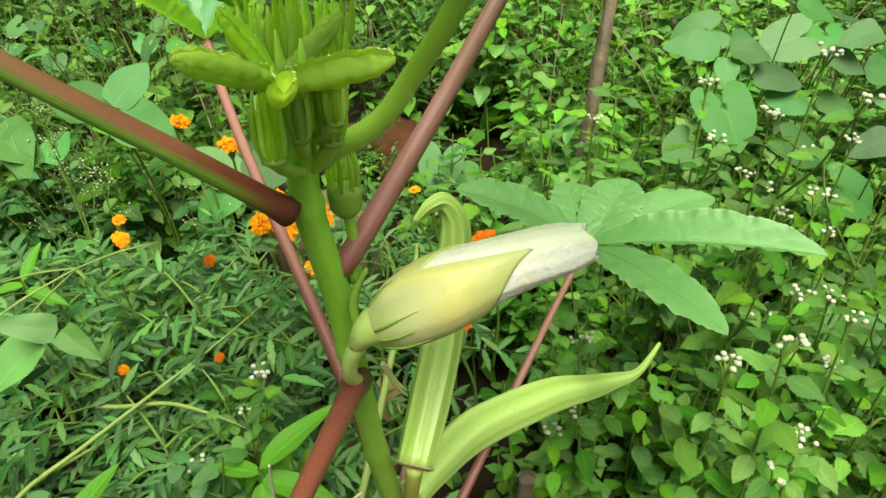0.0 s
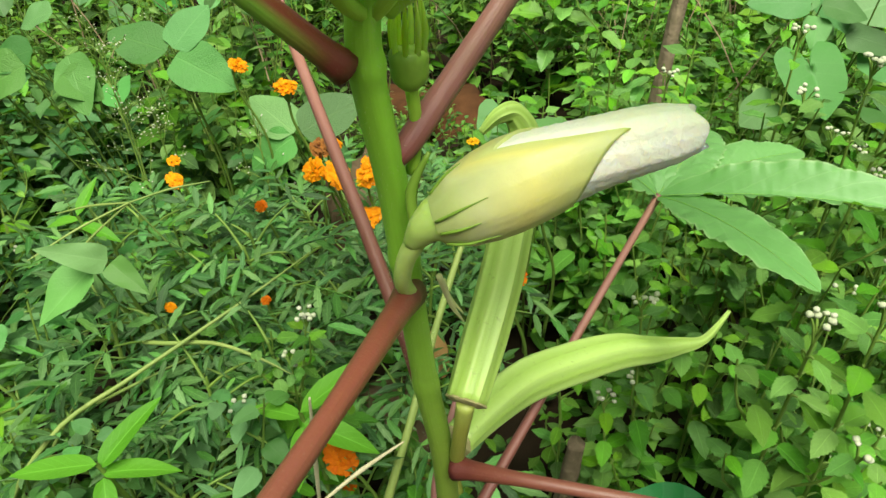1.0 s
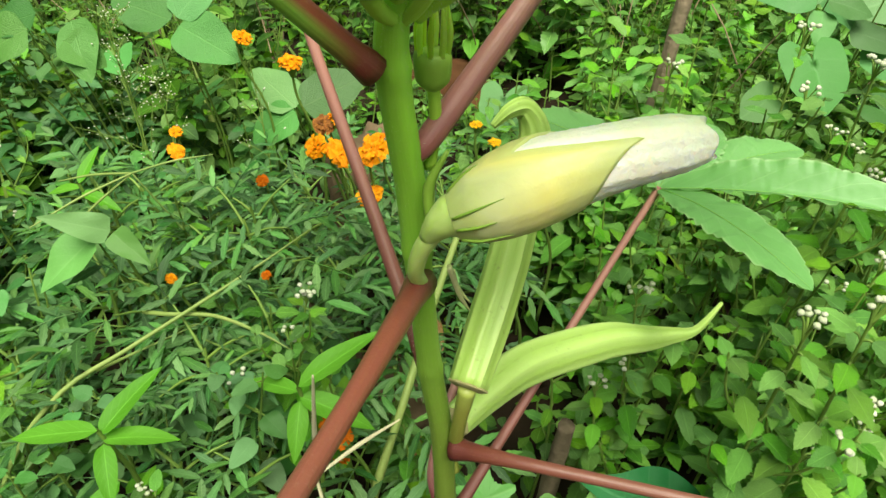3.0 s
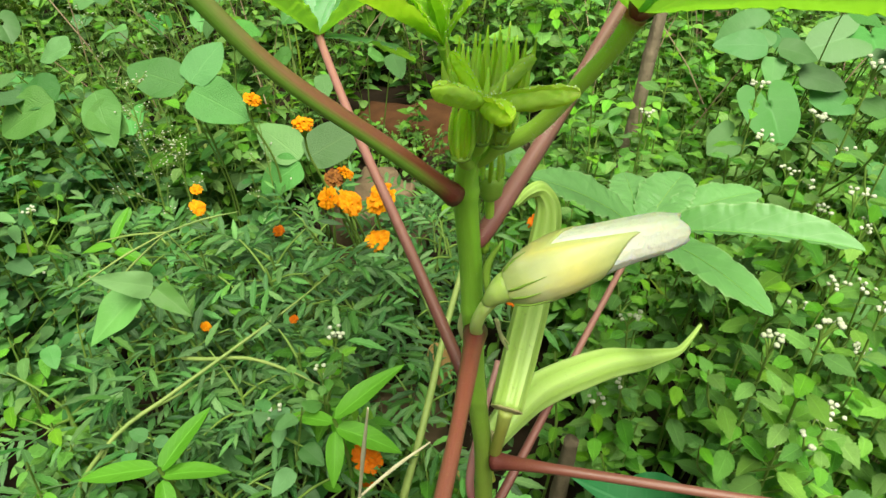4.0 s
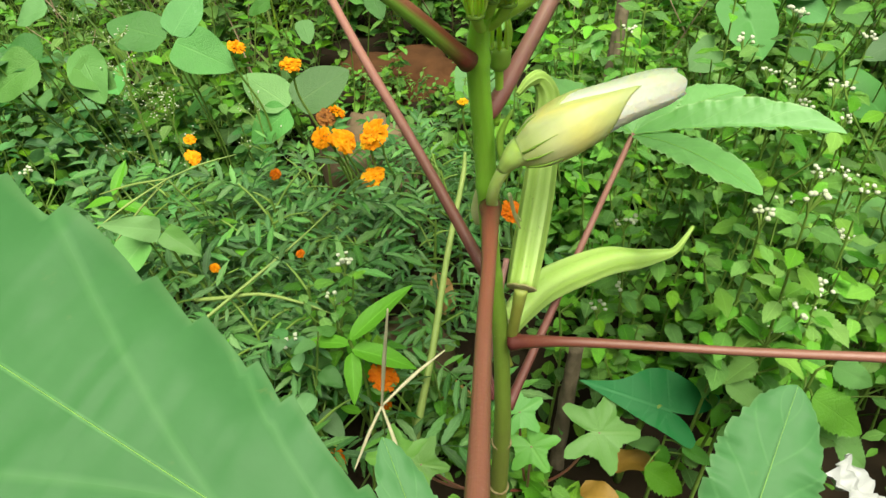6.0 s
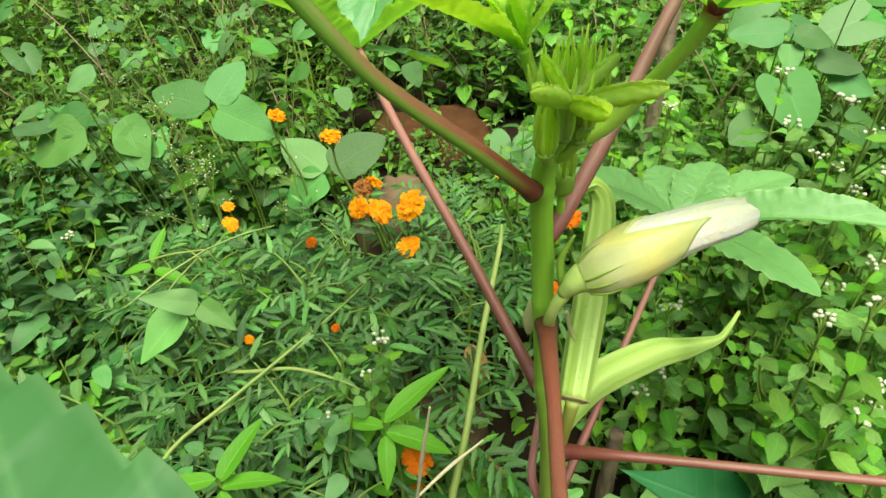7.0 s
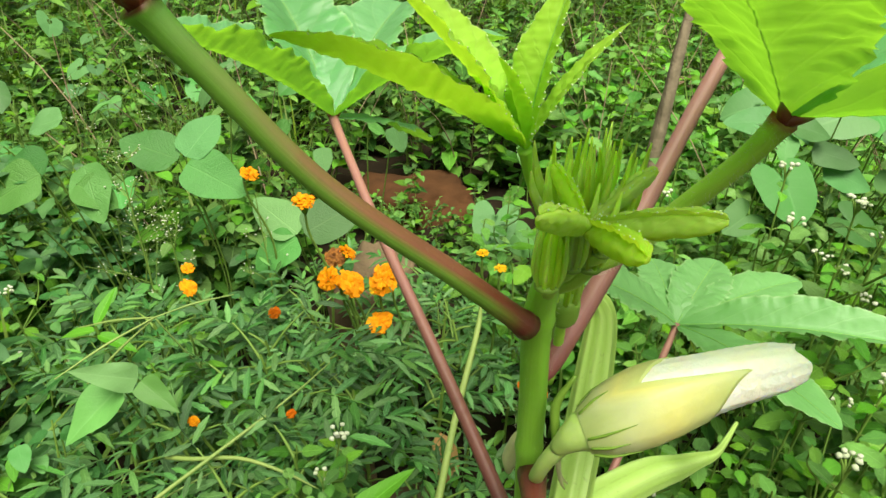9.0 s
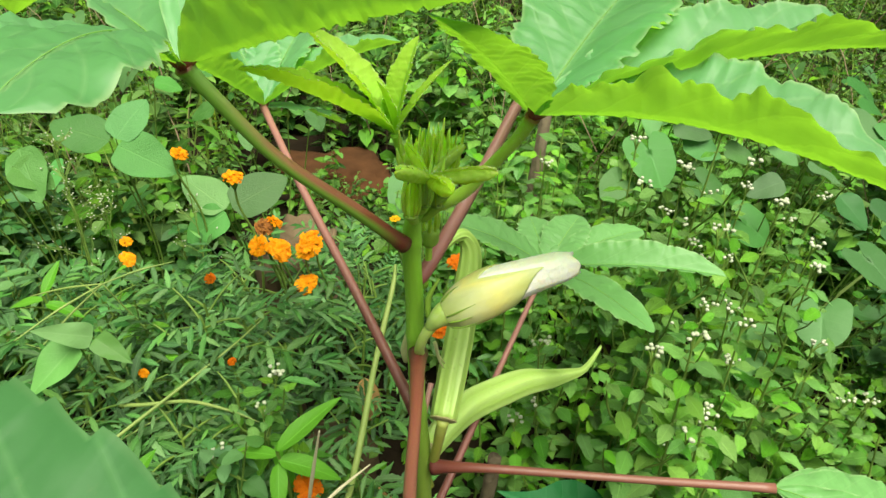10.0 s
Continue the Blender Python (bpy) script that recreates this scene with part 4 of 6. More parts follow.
litter((0.128, 0.348, 0.110), 0.055, (22, -5), -92, YELLOW_DRY, "yellow-brown withered leaf under the seedlings", 1)
litter((0.100, 0.325, 0.100), 0.045, (30, 10), -120, YELLOW_DRY, "yellow-brown withered leaf under the seedlings", 2)
litter((-0.055, 0.57, 0.12), 0.06, (50, 10), 20, DRY, "brown dry leaf standing against a stone", 3)
litter((-0.02, 0.47, 0.06), 0.06, (10, 10), 60, DRY, "brown dry leaf on the ground", 4)


def scrap():
    rng = random.Random(2)
    v, uv, f = [], [], []
    n = 12
    for j in range(n + 1):
        for i in range(n + 1):
            x, y = i / n - 0.5, j / n - 0.5
            p = Vector((x * 5, y * 5, 0.3))
            v.append((x * 0.038 + 0.004 * noise.noise(p * 1.1), y * 0.045, 0.012 * noise.noise(p * 1.3) + 0.006 * noise.noise(p * 3.1)))
            uv.append((i / n, j / n))
    for j in range(n):
        for i in range(n):
            f.append((j * (n + 1) + i, j * (n + 1) + i + 1, (j + 1) * (n + 1) + i + 1, (j + 1) * (n + 1) + i))
    ob = solid("plastic_scrap", Geo().put(v, f, uv), PAPER, (0, 0, 0), "crumpled white plastic scrap caught on weeds", "litter")
    ob.matrix_world = pose(0.300, 0.232, 0.262, 25, 10, 40)


scrap()

# ---- leaves shared by the weeds ----
MESH = {}


def shared(key, geo, mat):
    me = geo.mesh(key)
    me.materials.append(mat)
    MESH[key] = (me, geo)


for k in range(4):
    shared(f"ovate{k}", blade(1.0, 0.50 + 0.05 * k, (0.62, 1.0), (0.30, 0.12, 0.42, 0.0)[k], 0.06 + 0.07 * k, 32, 6, 9, 0.12, 0.16, k), WEED)
    shared(f"small{k}", blade(1.0, 0.40 + 0.04 * k, (0.5, 0.8), 0.2, 0.15 + 0.06 * k, 7, 4, 0, 0, 0.06, k), WEED)
    shared(f"lance{k}", blade(1.0, 0.27 + 0.03 * k, (0.6, 0.95), 0.3, 0.10 + 0.08 * k, 12, 4, 0, 0, 0.08, k), BRIGHT)
    shared(f"vine{k}", blade(1.0, 0.64 + 0.05 * k, (0.34, 0.75), 0.05 + 0.05 * k, 0.10 + 0.04 * k, 16, 8, 0, 0, 0.10, k + 9), HEART)
    shared(f"far_ovate{k}", blade(1.0, 0.58 + 0.06 * k, (0.42, 0.75), 0.25, 0.15 + 0.06 * k, 4, 2, 0, 0, 0, k), WEED_FAR)
    shared(f"far_small{k}", blade(1.0, 0.38 + 0.05 * k, (0.5, 0.8), 0.2, 0.2, 3, 2, 0, 0, 0, k), WEED_FAR)


def pinnate(seed):
    """A feathery leaf of narrow toothed leaflets, 1 long."""
    rng = random.Random(seed)
    g = Geo()
    g.join(tube([(0, 0, 0), (0, 0.5, 0.03), (0, 1.0, -0.06)], [0.011, 0.008, 0.004], 4, 6, None, False))
    pairs = 4 + seed % 2
    for k in range(pairs):
        s = 0.16 + 0.74 * k / (pairs - 1)
        size = 0.47 * (0.62 + 0.38 * math.sin(math.pi * (0.18 + 0.74 * k / (pairs - 1)))) * rng.uniform(0.88, 1.1)
        for sd in (-1, 1):
            a = radians(66 - 34 * s + rng.uniform(-13, 13)) * sd
            b = blade(size, size * rng.uniform(0.20, 0.27), (0.8, 1.0), 0.3, rng.uniform(0.0, 0.40), 12, 2, 5, 0.22)
            g.join(b, frame_of((0, s + rng.uniform(-0.012, 0.012), 0.03 - 0.05 * s), (math.sin(a), math.cos(a), 0.10 + rng.uniform(-0.12, 0.12)), (rng.uniform(-.2, .2), rng.uniform(-.2, .2), 1)))
    g.join(blade(0.44, 0.10, (0.8, 1.0), 0.3, 0.2, 12, 2, 5, 0.2), frame_of((0, 0.97, -0.05), (0, 1, -0.1)))
    return g


for k in range(4):
    shared(f"pinnate{k}", pinnate(k), MARI_LEAF)


def head_ball(seed):
    """A round white flower head of many florets, 1 across."""
    rng = random.Random(seed)
    bm = bmesh.new()
    bmesh.ops.create_icosphere(bm, subdivisions=2, radius=0.5)
    for v in bm.verts:
        v.co *= 1 + 0.22 * rng.uniform(-1, 1)
        v.co.z *= 0.8
    g = Geo()
    bm.verts.index_update()
    g.put([v.co[:] for v in bm.verts], [[v.index for v in q.verts] for q in bm.faces], [(0.5, 0.5)] * len(bm.verts))
    bm.free()
    return g


for k in range(3):
    shared(f"head{k}", head_ball(k), WHITE)

UPZ = Vector((0, 0, 1))


def leaf_pose(at, azim, drop, size, rng, lean=0.25):
    d = Vector((math.cos(azim) * math.cos(drop), math.sin(azim) * math.cos(drop), math.sin(drop)))
    up = Vector((rng.uniform(-lean, lean), rng.uniform(-lean, lean) - 0.12, 1))
    return frame_of(at, d, up, size)


def upright_weed(rng, h, leaf="ovate", size=0.045, nodes=7, heads=8, branch=True, lean=0.12, top=None, low=0.25):
    """An upright weed with pairs of leaves and a head of white flowers; its foot is at 0."""
    tip = Vector(top) if top else Vector((rng.uniform(-lean, lean) * h, rng.uniform(-lean, lean) * h, h))
    mid = tip * 0.5 + Vector((rng.uniform(-0.02, 0.02), rng.uniform(-0.02, 0.02), 0))
    line = smooth_line([Vector((0, 0, -0.02)), mid, tip], 24)
    spec = {"stem": [([line[0], line[12], line[24]], [0.0021, 0.0016, 0.0009])], "leaf": [], "head": [], "petiole": []}
    turn = rng.random() * 6.28
    for k in range(nodes):
        s = low + (0.97 - low) * k / max(1, nodes - 1)
        p = line[int(s * 24)]
        turn += math.pi / 2 + rng.uniform(-0.3, 0.3)
        grow = size * (1.05 - 0.5 * max(0, s - 0.55) / 0.45) * rng.uniform(0.75, 1.2)
        for sd in (0, math.pi):
            a = turn + sd + rng.uniform(-0.25, 0.25)
            q = p + Vector((math.cos(a), math.sin(a), 0.5)) * grow * 0.22
            spec["stem"].append(([p, (p + q) / 2 + UPZ * 0.001, q], [0.0010, 0.0008, 0.0007]))
            spec["leaf"].append((f"{leaf}{rng.randrange(4)}", leaf_pose(q, a, rng.uniform(-0.30, 0.30), grow, rng)))
        if branch and 0.35 < s < 0.85 and rng.random() < 0.6:
            a = turn + rng.uniform(0.6, 1.2)
            e = p + Vector((math.cos(a) * 0.3, math.sin(a) * 0.3, 0.55)) * h * rng.uniform(0.22, 0.4)
            spec["stem"].append(([p, (p + e) / 2 + Vector((math.cos(a), math.sin(a), 0)) * 0.01, e], [0.0012, 0.0010, 0.0007]))
            for w in (0.5, 0.95):
                for sd in (0, math.pi):
                    b = a + math.pi / 2 + sd
                    q = p.lerp(e, w)
                    spec["leaf"].append((f"{leaf}{rng.randrange(4)}", leaf_pose(q, b, rng.uniform(-0.4, 0.3), size * rng.uniform(0.45, 0.75), rng)))
            if heads and rng.random() < 0.15:
                cluster(spec, rng, e, max(2, heads // 2))
    if heads:
        cluster(spec, rng, tip, heads)
    return spec


def cluster(spec, rng, at, n, spreadr=0.010):
    for k in range(max(4, round(n * 1.1))):
        a, r = rng.random() * 6.28, spreadr * math.sqrt(rng.random())
        p = at + Vector((r * math.cos(a), r * math.sin(a), 0.006 + 0.006 * rng.random()))
        spec["stem"].append(([at - UPZ * 0.006, (at + p) / 2, p], [0.0008, 0.0006, 0.0006]))
        spec["head"].append((f"head{rng.randrange(3)}", Matrix.Translation(p) @ Matrix.Diagonal((*[rng.uniform(0.0032, 0.0050)] * 3, 1))))


def marigold_plant(rng, h, leaves=22, reach=0.12, low=0.38):
    spec = {"stem": [], "leaf": [], "head": []}
    tip = Vector((rng.uniform(-0.05, 0.05), rng.uniform(-0.05, 0.05), h))
    spec["stem"].append(([(0, 0, -0.02), tip * 0.5 + Vector((0.01, 0, 0)), tip], [0.004, 0.003, 0.0015]))
    for k in range(leaves):
        s = low + (1 - low) * (k + rng.random()) / leaves
        a = k * 2.4 + rng.uniform(-0.4, 0.4)
        p = tip * s
        out = reach * (1.1 - 0.75 * s) * rng.uniform(0.4, 1.1)
        q = p + Vector((math.cos(a) * out, math.sin(a) * out, out * rng.uniform(0.3, 0.9)))
        spec["stem"].append(([p, (p + q) / 2 + UPZ * out * 0.1, q], [0.0018, 0.0014, 0.0009]))
        spec["leaf"].append((f"pinnate{rng.randrange(4)}", leaf_pose(q - (q - p) * 0.1, a, rng.uniform(-0.2, 0.5), rng.uniform(0.05, 0.11) * (1.05 - 0.25 * s), rng, 0.45)))
        if rng.random() < 0.5:
            spec["leaf"].append((f"pinnate{rng.randrange(4)}", leaf_pose(p.lerp(q, 0.6), a + rng.choice((-1, 1)) * 1.1, rng.uniform(-0.3, 0.4), rng.uniform(0.045, 0.07), rng, 0.4)))
    return spec


def stems_geo(spec, around=6):
    g = Geo()
    for pts, r in spec["stem"]:
        g.join(tube(pts, r, around, 6, None, False))
    return g


def plant_thing(name, spec, at, label, category, group, stem_mat=WEED_STEM):
    ob = thing(name, at, label, category, group)
    part("stem", stems_geo(spec), stem_mat, ob)
    for key, m in spec["leaf"]:
        part("leaf", MESH[key][0], None, ob, "", m)
    for key, m in spec["head"]:
        part("flower_head", MESH[key][0], None, ob, "small round white flower head" if len(ob.children) < 2 else "", m)
    return ob


class Mass:
    """Many plants joined into one mesh."""

    def __init__(self):
        self.v, self.f, self.uv, self.n = [], [], [], 0

    def add(self, geo_v, geo_f, geo_uv):
        self.v.append(geo_v)
        self.f.append(geo_f + self.n)
        self.uv.append(geo_uv)
        self.n += len(geo_v)

    def build(self, name, mat, label, category):
        v, f, uv = np.concatenate(self.v), np.concatenate(self.f), np.concatenate(self.uv)
        me = bpy.data.meshes.new(name)
        me.vertices.add(len(v))
        me.vertices.foreach_set("co", v.astype(np.float32).ravel())
        me.loops.add(f.size)
        me.loops.foreach_set("vertex_index", f.astype(np.int32).ravel())
        me.polygons.add(len(f))
        me.polygons.foreach_set("loop_start", np.arange(0, f.size, 4, dtype=np.int32))
        me.polygons.foreach_set("use_smooth", np.ones(len(f), dtype=bool))
        lay = me.uv_layers.new(name="UVMap")
        lay.data.foreach_set("uv", uv[f.ravel()].astype(np.float32).ravel())
        me.update()
        me.validate()
        me.materials.append(mat)
        return tagged(new(name, me), label, category, kind="stuff")


QUADS = {}


def quad_arrays(key):
    if key not in QUADS:
        g = MESH[key][1]
        QUADS[key] = (np.array(g.v), np.array([q for q in g.f if len(q) == 4]), np.array(g.uv))
    return QUADS[key]


def mass_leaf(mass, key, m):
    v, f, uv = quad_arrays(key)
    a = np.array(m)
    mass.add(v @ a[:3, :3].T + a[:3, 3], f, uv)


def mass_plant(leafs, stems, heads, spec, m):
    for key, k in spec["leaf"]:
        mass_leaf(leafs, key, m @ k)
    for pts, r in spec["stem"]:
        g = tube(pts, r, 3, 2, None, False)
        a = np.array(m)
        stems.add(np.array(g.v) @ a[:3, :3].T + a[:3, 3], np.array(g.f), np.array(g.uv))
    for key, k in spec["head"]:
        g = MESH[key][1]
        a = np.array(m @ k)
        f = np.array(g.f)
        heads.add(np.array(g.v) @ a[:3, :3].T + a[:3, 3], np.concatenate([f, f[:, 2:]], 1), np.array(g.uv))


# ---- marigolds ----
def flower_geo(seed, n=64):
    """Ruffled double flower, 1 across, facing +z: broad petals overlap like scales on a low dome."""
    rng = random.Random(seed)
    g = Geo()
    for k in range(n):
        q = ((k + 0.5) / n) ** 0.7
        a = k * 2.39996 + rng.uniform(-0.25, 0.25)
        polar = q * radians(88)
        out = Vector((math.cos(a), math.sin(a), 0))
        foot = out * (0.30 * math.sin(polar)) + Vector((0, 0, 0.10 + 0.20 * math.cos(polar)))
        lift = radians(52 * (1 - q) + 6 + rng.uniform(-24, 26))
        d = out * math.cos(lift) + Vector((0, 0, 1)) * math.sin(lift)
        side = Vector((-math.sin(a), math.cos(a), 0))
        nrm = d.cross(side)
        nrm = nrm if nrm.z > 0 else -nrm
        length = 0.16 + 0.10 * q + rng.uniform(-0.06, 0.07)
        w = rng.uniform(0.12, 0.22)
        v, uv, f = [], [], []
        for i in range(4):
            s = i / 3
            for p in (-1, 0, 1):
                bend = nrm * (0.05 * s - 0.13 * s * s + 0.035 * math.sin(4 * p + k + 3 * s) * s)
                v.append(foot + d * (length * (s - 0.25) * (1.0 if p == 0 else 0.93)) + side * (p * w * (0.55 + 0.45 * s) / 2) + bend)
                uv.append(((p + 1) / 2, s))
        for i in range(3):
            for p in range(2):
                b = i * 3 + p
                f.append((b, b + 1, b + 4, b + 3))
        g.put(v, f, uv)
    return g


FLOWERS = {}
for nm, mt in (("orange", ORANGE), ("deep", ORANGE_RED), ("yellow", YELLOW), ("brown", BROWN_HEAD)):
    for k in range(2):
        me = flower_geo(k + 7).mesh("marigold_bloom")
        me.materials.append(mt)
        FLOWERS[nm, k] = me
CUP = tube([(0, 0, -0.62), (0, 0, -0.45), (0, 0, -0.15), (0, 0, 0.12), (0, 0, 0.2)], [0.06, 0.13, 0.2, 0.26, 0.22], 10, 12, lambda a, s: 1 + 0.05 * math.cos(5 * a)).mesh("cup")
CUP.materials.append(MARI_CUP)


def marigold_flower(at, size, colour, label, foot=None, face=(0, -0.35, 1), k=0):
    at = Vector(at)
    foot = Vector(foot) if foot else Vector((at.x + 0.02, at.y + 0.03, max(0.02, at.z - 0.22)))
    face = Vector(face).normalized()
    ob = thing("marigold_flower", foot, label, "flower", "marigold flowers")
    side = face.orthogonal()
    m = frame_of(at - foot, side, face, size * 0.92) @ Matrix.Diagonal((1.0 + 0.12 * math.sin(at.x * 90), 1.0 - 0.12 * math.sin(at.x * 90), 0.95, 1))
    part("bloom", FLOWERS[colour, k % 2], None, ob, "", m)
    part("cup", CUP, None, ob, "green flower cup", m)
    e = at - foot - face * size * 0.55
    part("stem", tube([(0, 0, 0), e * 0.5 + Vector((0.012, 0.004, 0)), e * 0.85, e], [0.0022, 0.0018, 0.0017, 0.0016], 7, 16), WEED_STEM, ob)


ORG = "ruffled bright orange marigold on a green stem"
marigold_flower((-0.363, 0.851, 0.384), 0.028, "orange", "small orange marigold half turned away", face=(0.5, -0.2, 0.6))
marigold_flower((-0.250, 0.723, 0.413), 0.031, "orange", ORG, face=(0, -0.15, 1), k=1)
marigold_flower((-0.212, 0.708, 0.348), 0.028, "brown", "withered brown and orange marigold head", face=(0.3, -0.5, 0.6))
marigold_flower((-0.198, 0.712, 0.352), 0.026, "orange", ORG, face=(0.5, 0.2, 1), k=1)
marigold_flower((-0.214, 0.690, 0.328), 0.034, "orange", ORG, face=(-0.5, -0.7, 0.5))
marigold_flower((-0.190, 0.692, 0.322), 0.038, "orange", ORG, face=(0.2, -0.6, 0.6), k=1)
marigold_flower((-0.147, 0.700, 0.327), 0.044, "orange", "large orange marigold with a yellow patch", face=(-0.25, -0.7, 0.7))
marigold_flower((-0.158, 0.692, 0.318), 0.018, "yellow", "small yellow marigold beside an orange one", face=(-0.3, -1, 0.5))
marigold_flower((-0.155, 0.695, 0.262), 0.036, "orange", ORG, face=(0.1, -0.5, 0.8), k=1)
marigold_flower((-0.404, 0.712, 0.312), 0.020, "orange", ORG, face=(0, -0.2, 1))
marigold_flower((-0.399, 0.695, 0.295), 0.025, "orange", ORG, face=(0.2, -0.5, 0.8), k=1)
marigold_flower((-0.285, 0.68, 0.278), 0.017, "deep", "deep orange marigold among leaves", face=(0, -0.8, 0.5))
marigold_flower((-0.215, 0.50, 0.290), 0.011, "deep", "deep orange marigold among leaves", face=(0.3, -0.8, 0.4))
marigold_flower((-0.319, 0.50, 0.268), 0.013, "orange", "half-open orange marigold under leaves", face=(0.3, -0.8, 0.4))
marigold_flower((-0.112, 0.375, 0.226), 0.034, "deep", "deep orange marigold low beside grass stalks", face=(-0.1, -0.75, 0.6))
marigold_flower((-0.127, 0.418, 0.128), 0.026, "deep", "deep orange marigold low beside grass stalks", face=(0, -0.8, 0.5), k=1)
marigold_flower((-0.175, 0.355, 0.105), 0.030, "deep", "deep orange marigold low among weeds", face=(0, -0.8, 0.5))
marigold_flower((0.023, 0.50, 0.347), 0.030, "deep", "deep orange marigold behind the okra stem", face=(0, -0.4, 1))
marigold_flower((0.049, 0.60, 0.373), 0.028, "deep", "deep orange marigold behind the pods", face=(0, -0.4, 1), k=1)
marigold_flower((-0.031, 0.70, 0.373), 0.016, "yellow", "yellow marigold bud just opening", face=(0, 0, 1))
marigold_flower((-0.008, 0.70, 0.353), 0.017, "yellow", "yellow marigold bud just opening", face=(0.1, 0, 1), k=1)

rng = random.Random(11)
for (x, y, h) in ((-0.20, 0.46, 0.26), (-0.30, 0.50, 0.27), (-0.40, 0.46, 0.25), (-0.24, 0.57, 0.27), (-0.34, 0.60, 0.28), (-0.44, 0.58, 0.27),
                  (-0.15, 0.55, 0.22), (-0.28, 0.66, 0.28), (-0.38, 0.68, 0.27), (-0.20, 0.64, 0.26), (-0.10, 0.62, 0.22), (-0.50, 0.66, 0.26),
                  (-0.27, 0.40, 0.22), (-0.36, 0.38, 0.22), (-0.18, 0.37, 0.17), (-0.46, 0.40, 0.24), (-0.12, 0.47, 0.15), (-0.30, 0.32, 0.18), (-0.03, 0.68, 0.24), (-0.11, 0.72, 0.24), (-0.20, 0.78, 0.24), (-0.15, 0.83, 0.22), (-0.23, 0.84, 0.22)):
    plant_thing("marigold_plant", marigold_plant(rng, h, 10), (x, y, ground_height(x, y)), "bushy marigold plant with dark feathery leaves", "plant", "marigold plants")

# ---- white-flowered weeds with the flower tops where they stand ----
AGE = "upright weed with toothed leaves and small white flower heads"
for top, n, foot in (((0.176, 0.289, 0.495), 6, (0.03, 0.06)), ((0.212, 0.303, 0.500), 7, (0.05, 0.05)), ((0.278, 0.542, 0.539), 8, (0.01, 0.05)),
                     ((0.171, 0.728, 0.450), 6, (0.02, 0.05)), ((0.330, 0.457, 0.418), 5, (0.03, 0.04)), ((0.262, 0.60, 0.488), 5, (0.0, 0.05)),
                     ((0.298, 0.60, 0.452), 5, (0.03, 0.03)), ((0.325, 0.60, 0.438), 6, (0.05, 0.0)), ((0.249, 0.62, 0.535), 5, (-0.01, 0.05)),
                     ((0.347, 0.60, 0.478), 5, (0.01, 0.05)), ((0.388, 0.60, 0.49), 6, (0.02, 0.05)), ((0.325, 0.516, 0.476), 6, (0.04, 0.02)),
                     ((0.300, 0.52, 0.456), 5, (0.02, 0.06)), ((0.348, 0.52, 0.448), 6, (0.05, 0.05)), ((0.293, 0.44, 0.430), 6, (0.0, 0.03)),
                     ((0.340, 0.44, 0.360), 5, (0.02, 0.02)), ((0.130, 0.45, 0.368), 6, (0.03, 0.03)), ((0.115, 0.44, 0.258), 5, (0.02, 0.03)),
                     ((0.264, 0.33, 0.390), 9, (0.04, 0.03)), ((0.240, 0.33, 0.340), 4, (0.0, 0.05)),
                     ((0.285, 0.500, 0.604), 7, (0.04, 0.05)), ((0.375, 0.42, 0.495), 7, (0.03, 0.04)), ((0.371, 0.500, 0.523), 7, (0.01, 0.06)),
                     ((0.411, 0.42, 0.400), 6, (0.03, 0.04)), ((0.320, 0.41, 0.432), 5, (0.0, 0.05)), ((0.478, 0.42, 0.32), 7, (0.03, 0.04)),
                     ((0.516, 0.43, 0.31), 7, (0.04, 0.02)), ((0.319, 0.40, 0.295), 6, (0.02, 0.03)), ((0.44, 0.52, 0.46), 7, (0.02, 0.03)), ((0.50, 0.62, 0.47), 6, (0.02, 0.03)),
                     ((-0.150, 0.434, 0.330), 8, (0.0, 0.03)), ((-0.164, 0.42, 0.288), 5, (0.02, 0.04)), ((-0.213, 0.40, 0.245), 4, (0.0, 0.03)),
                     ((-0.133, 0.415, 0.262), 3, (0.02, 0.01)), ((-0.600, 0.64, 0.30), 6, (-0.02, 0.04)), ((-0.26, 0.30, 0.20), 8, (0.0, 0.03)), ((-0.235, 0.285, 0.155), 8, (0.01, 0.03))):
    x, y = top[0] + foot[0], top[1] + foot[1]
    z = ground_height(x, y)
    h = top[2] - z
    big = 0.033 if x > 0 else 0.027
    plant_thing("white_flowered_weed", upright_weed(rng, h, "ovate", big, 9 if x > 0 else 6, n, top=(top[0] - x, top[1] - y, h), low=0.6 if 0.1 < x < 0.34 and y < 0.4 else 0.36), (x, y, z), AGE, "weed", "white-flowered weeds")

# ---- leafy weeds that fill the near ground ----
LW = "leafy green weed with paired oval leaves"
count = 0
while count < 112:
    x, y = rng.uniform(0.05, 0.75), rng.uniform(0.34, 1.0)
    if (x < 0.26 and y < 0.43):
        continue
    h = rng.uniform(0.16, 0.30) + 0.08 * min(1, x)
    plant_thing("leafy_weed", upright_weed(rng, h, "ovate", rng.uniform(0.021, 0.039), 7, 0, low=0.36), (x, y, ground_height(x, y)), LW, "weed", "leafy weeds")
    count += 1
count = 0
while count < 60:
    x, y = rng.uniform(-0.75, -0.05), rng.uniform(0.26, 0.98)
    if (x > -0.35 and y > 0.8) or (-0.12 < x and y > 0.45) or (x > -0.20 and y < 0.45):
        continue
    h = rng.uniform(0.14, 0.29)
    plant_thing("leafy_weed", upright_weed(rng, h, rng.choice(("vine", "vine", "small")), rng.uniform(0.026, 0.044), 5, 0, low=0.42), (x, y, ground_height(x, y)), LW, "weed", "leafy weeds")
    count += 1
